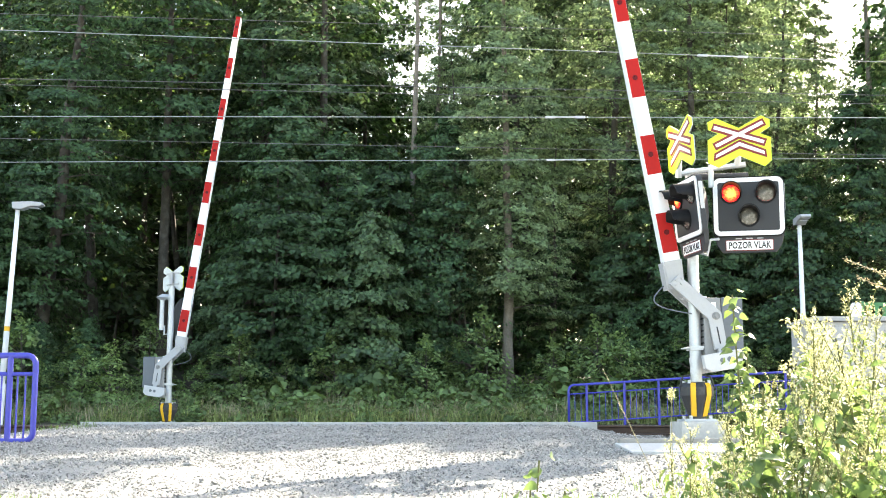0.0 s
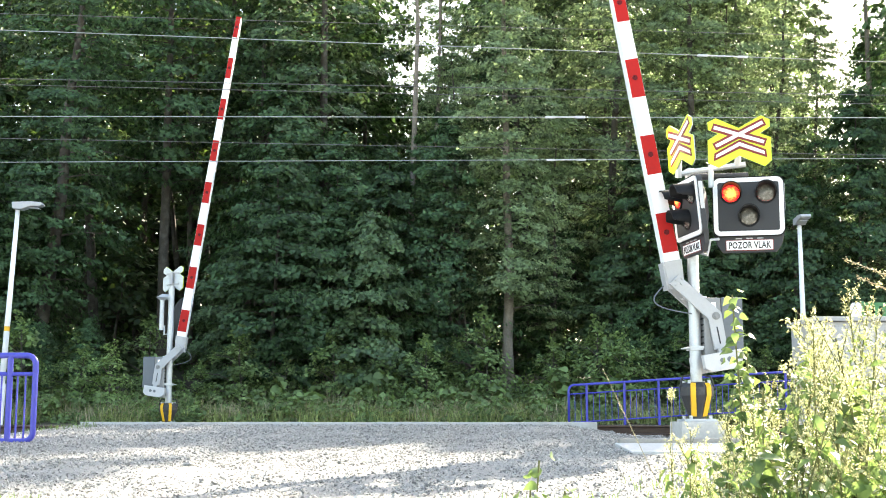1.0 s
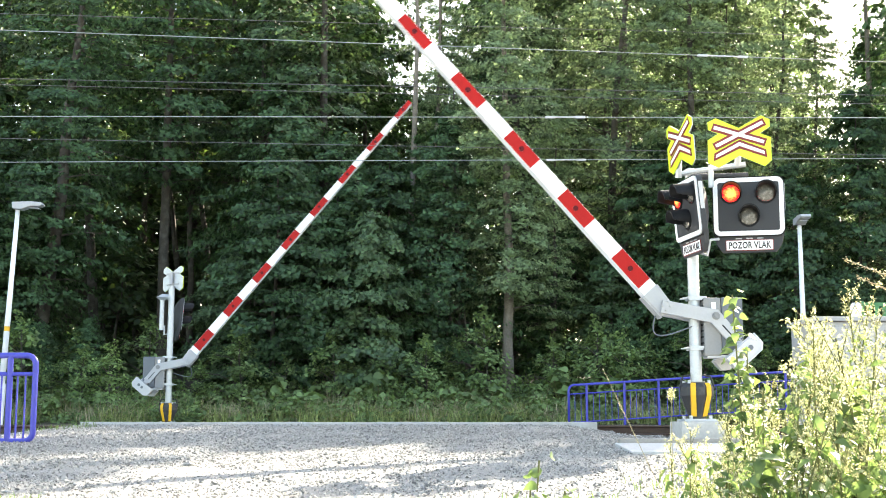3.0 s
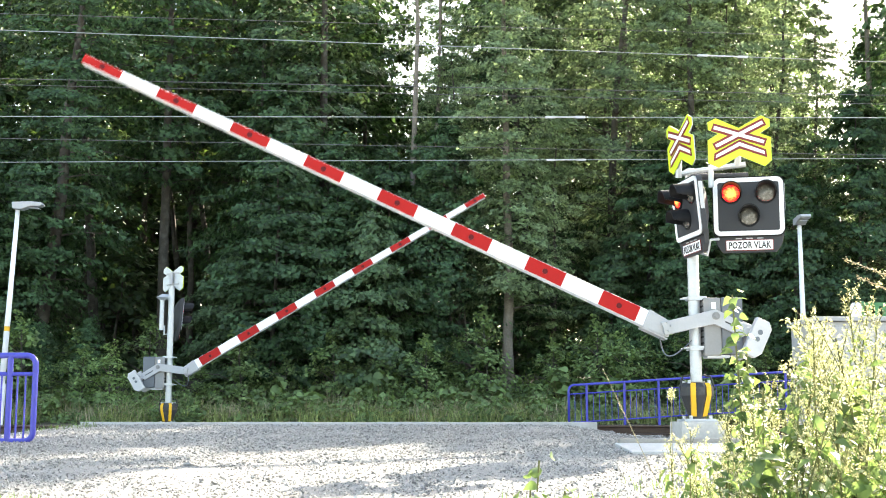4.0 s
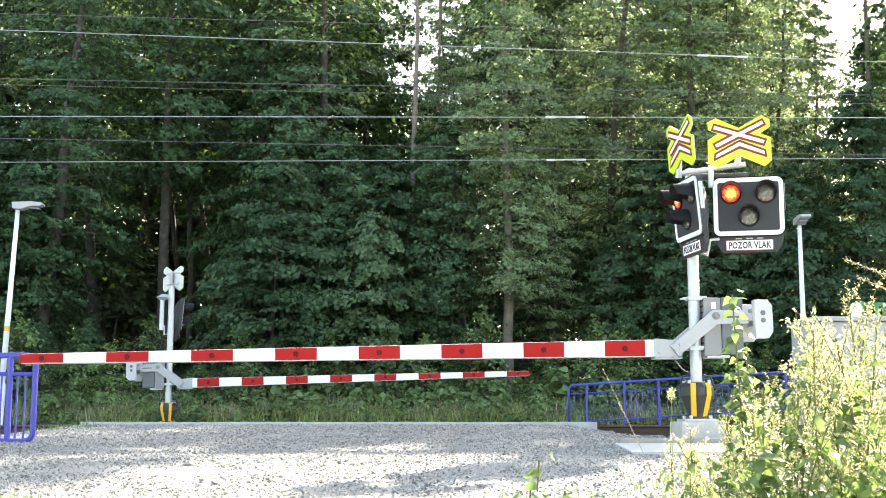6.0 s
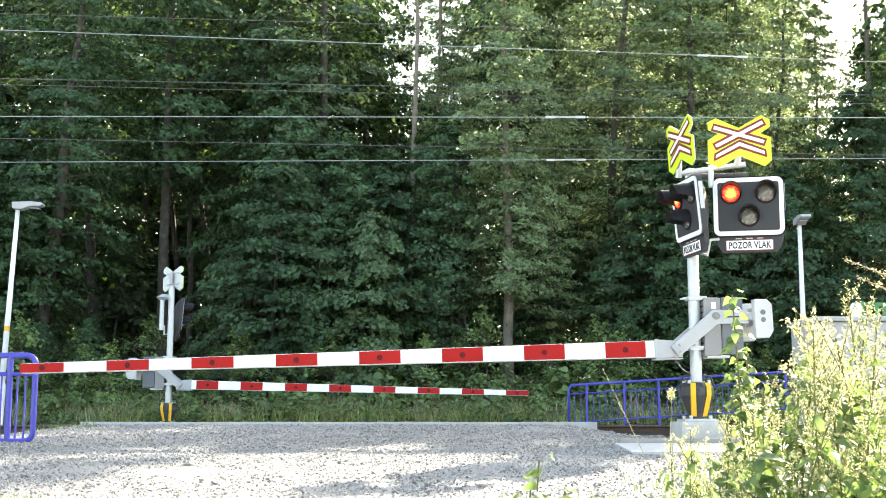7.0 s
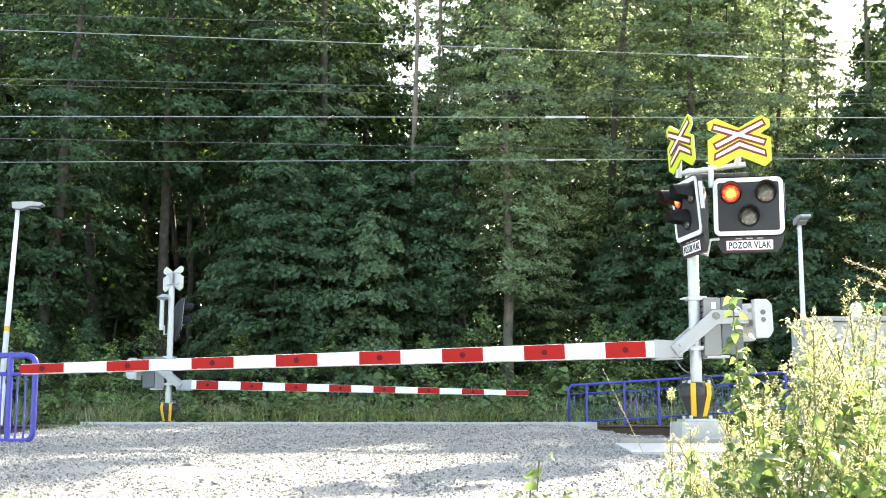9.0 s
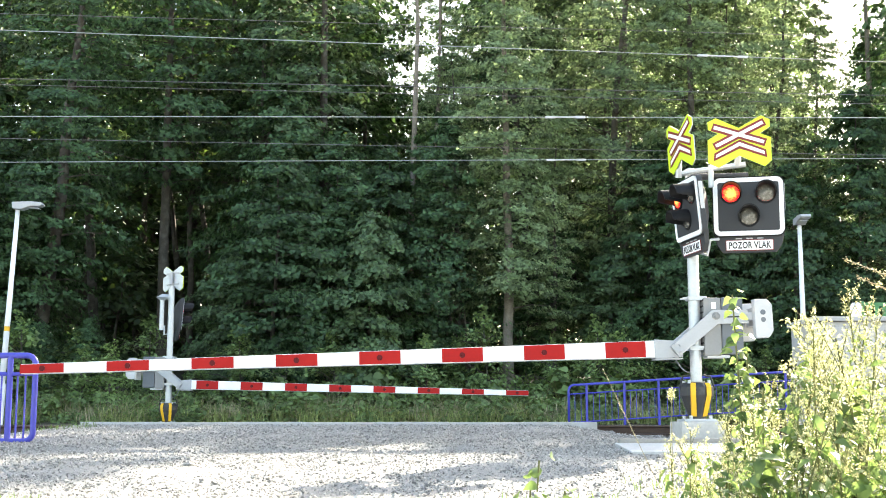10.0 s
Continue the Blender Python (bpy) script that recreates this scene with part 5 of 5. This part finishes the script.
for x, y, s, n in ((0.33, 5.0, 0.68, 9), (0.44, 5.1, 0.55, 9), (0.38, 5.0, 0.52, 8), (0.30, 5.05, 0.58, 6), (0.95, 5.0, 0.62, 20), (1.02, 4.9, 0.56, 22), (0.82, 5.2, 0.5, 14), (1.12, 5.2, 0.66, 22), (1.08, 5.0, 0.6, 20), (1.2, 5.1, 0.7, 24), (1.16, 4.9, 0.5, 20), (0.2, 5.1, 0.5, 6)):
    build_sprout(x, y, s, n)
for x, y, s, n, lean in ((1.34, 5.5, 1.36, 62, -0.06), (1.40, 5.6, 1.1, 44, -0.04), (1.36, 5.45, 0.95, 30, 0.03), (1.48, 5.4, 1.0, 26, 0.05), (2.05, 5.9, 1.25, 26, 0.1)):
    build_sprout(x, y, s, n, 0.055, lean)


for _ in range(34):
    u, y = 0.19 + 0.185 * rng.random(), 4.5 + 2.2 * rng.random()
    build_sprout(u * y, y, (0.22 + 0.36 * rng.random()) * (0.75 + 2.2 * (u - 0.19)), 26, 0.10, rng.normal(0, 0.06))


# ---- what moves: both booms close, the red lamps flash in turn ----
def motions():
    near_rows = [(0.0, 79.85), (1.55, 79.8), (1.75, 79.0), (2.0, 75.0), (2.25, 69.2), (2.5, 62.2), (2.7, 56.0), (3.25, 41.8), (3.8, 29.0), (4.0, 24.6), (4.5, 14.4), (5.0, 5.1), (5.25, 1.7), (5.5, -0.13), (5.8, -0.9), (6.3, -1.5), (6.8, -1.88), (7.5, -2.0), (10.0, -2.0)]
    far_rows = [(0.0, 81.45), (1.55, 81.4), (1.75, 80.2), (2.0, 75.4), (2.25, 69.0), (2.5, 61.5), (2.7, 56.4), (3.25, 44.8), (3.8, 34.3), (4.0, 30.8), (4.5, 22.2), (5.0, 14.1), (5.5, 6.9), (5.7, 4.4), (6.2, 0.4), (6.6, -1.1), (7.0, -1.42), (10.0, -1.42)]
    for boom, rows in ((near_boom, near_rows), (far_boom, far_rows)):
        walk(boom, [(t, pose(*PIVOT, 0, -a, 0)) for t, a in rows])
    half = 0.4963
    for left, right in (front_lamps, side_lamps, far_lamps):
        for lamp, lit in ((left, True), (right, False)):
            spot = lamp.matrix_basis.translation.copy()
            a = 180 if lit else 0
            rows = [(0.0, pose(*spot, 0, 0, a))]
            for k in range(20):
                t = 0.36 + half * k
                rows += [(t - 0.034 + 0.0334 * s, pose(*spot, 0, 0, a + 60 * s)) for s in range(4)]
                a += 180
            walk(lamp, rows + [(10.0, pose(*spot, 0, 0, a))])


motions()
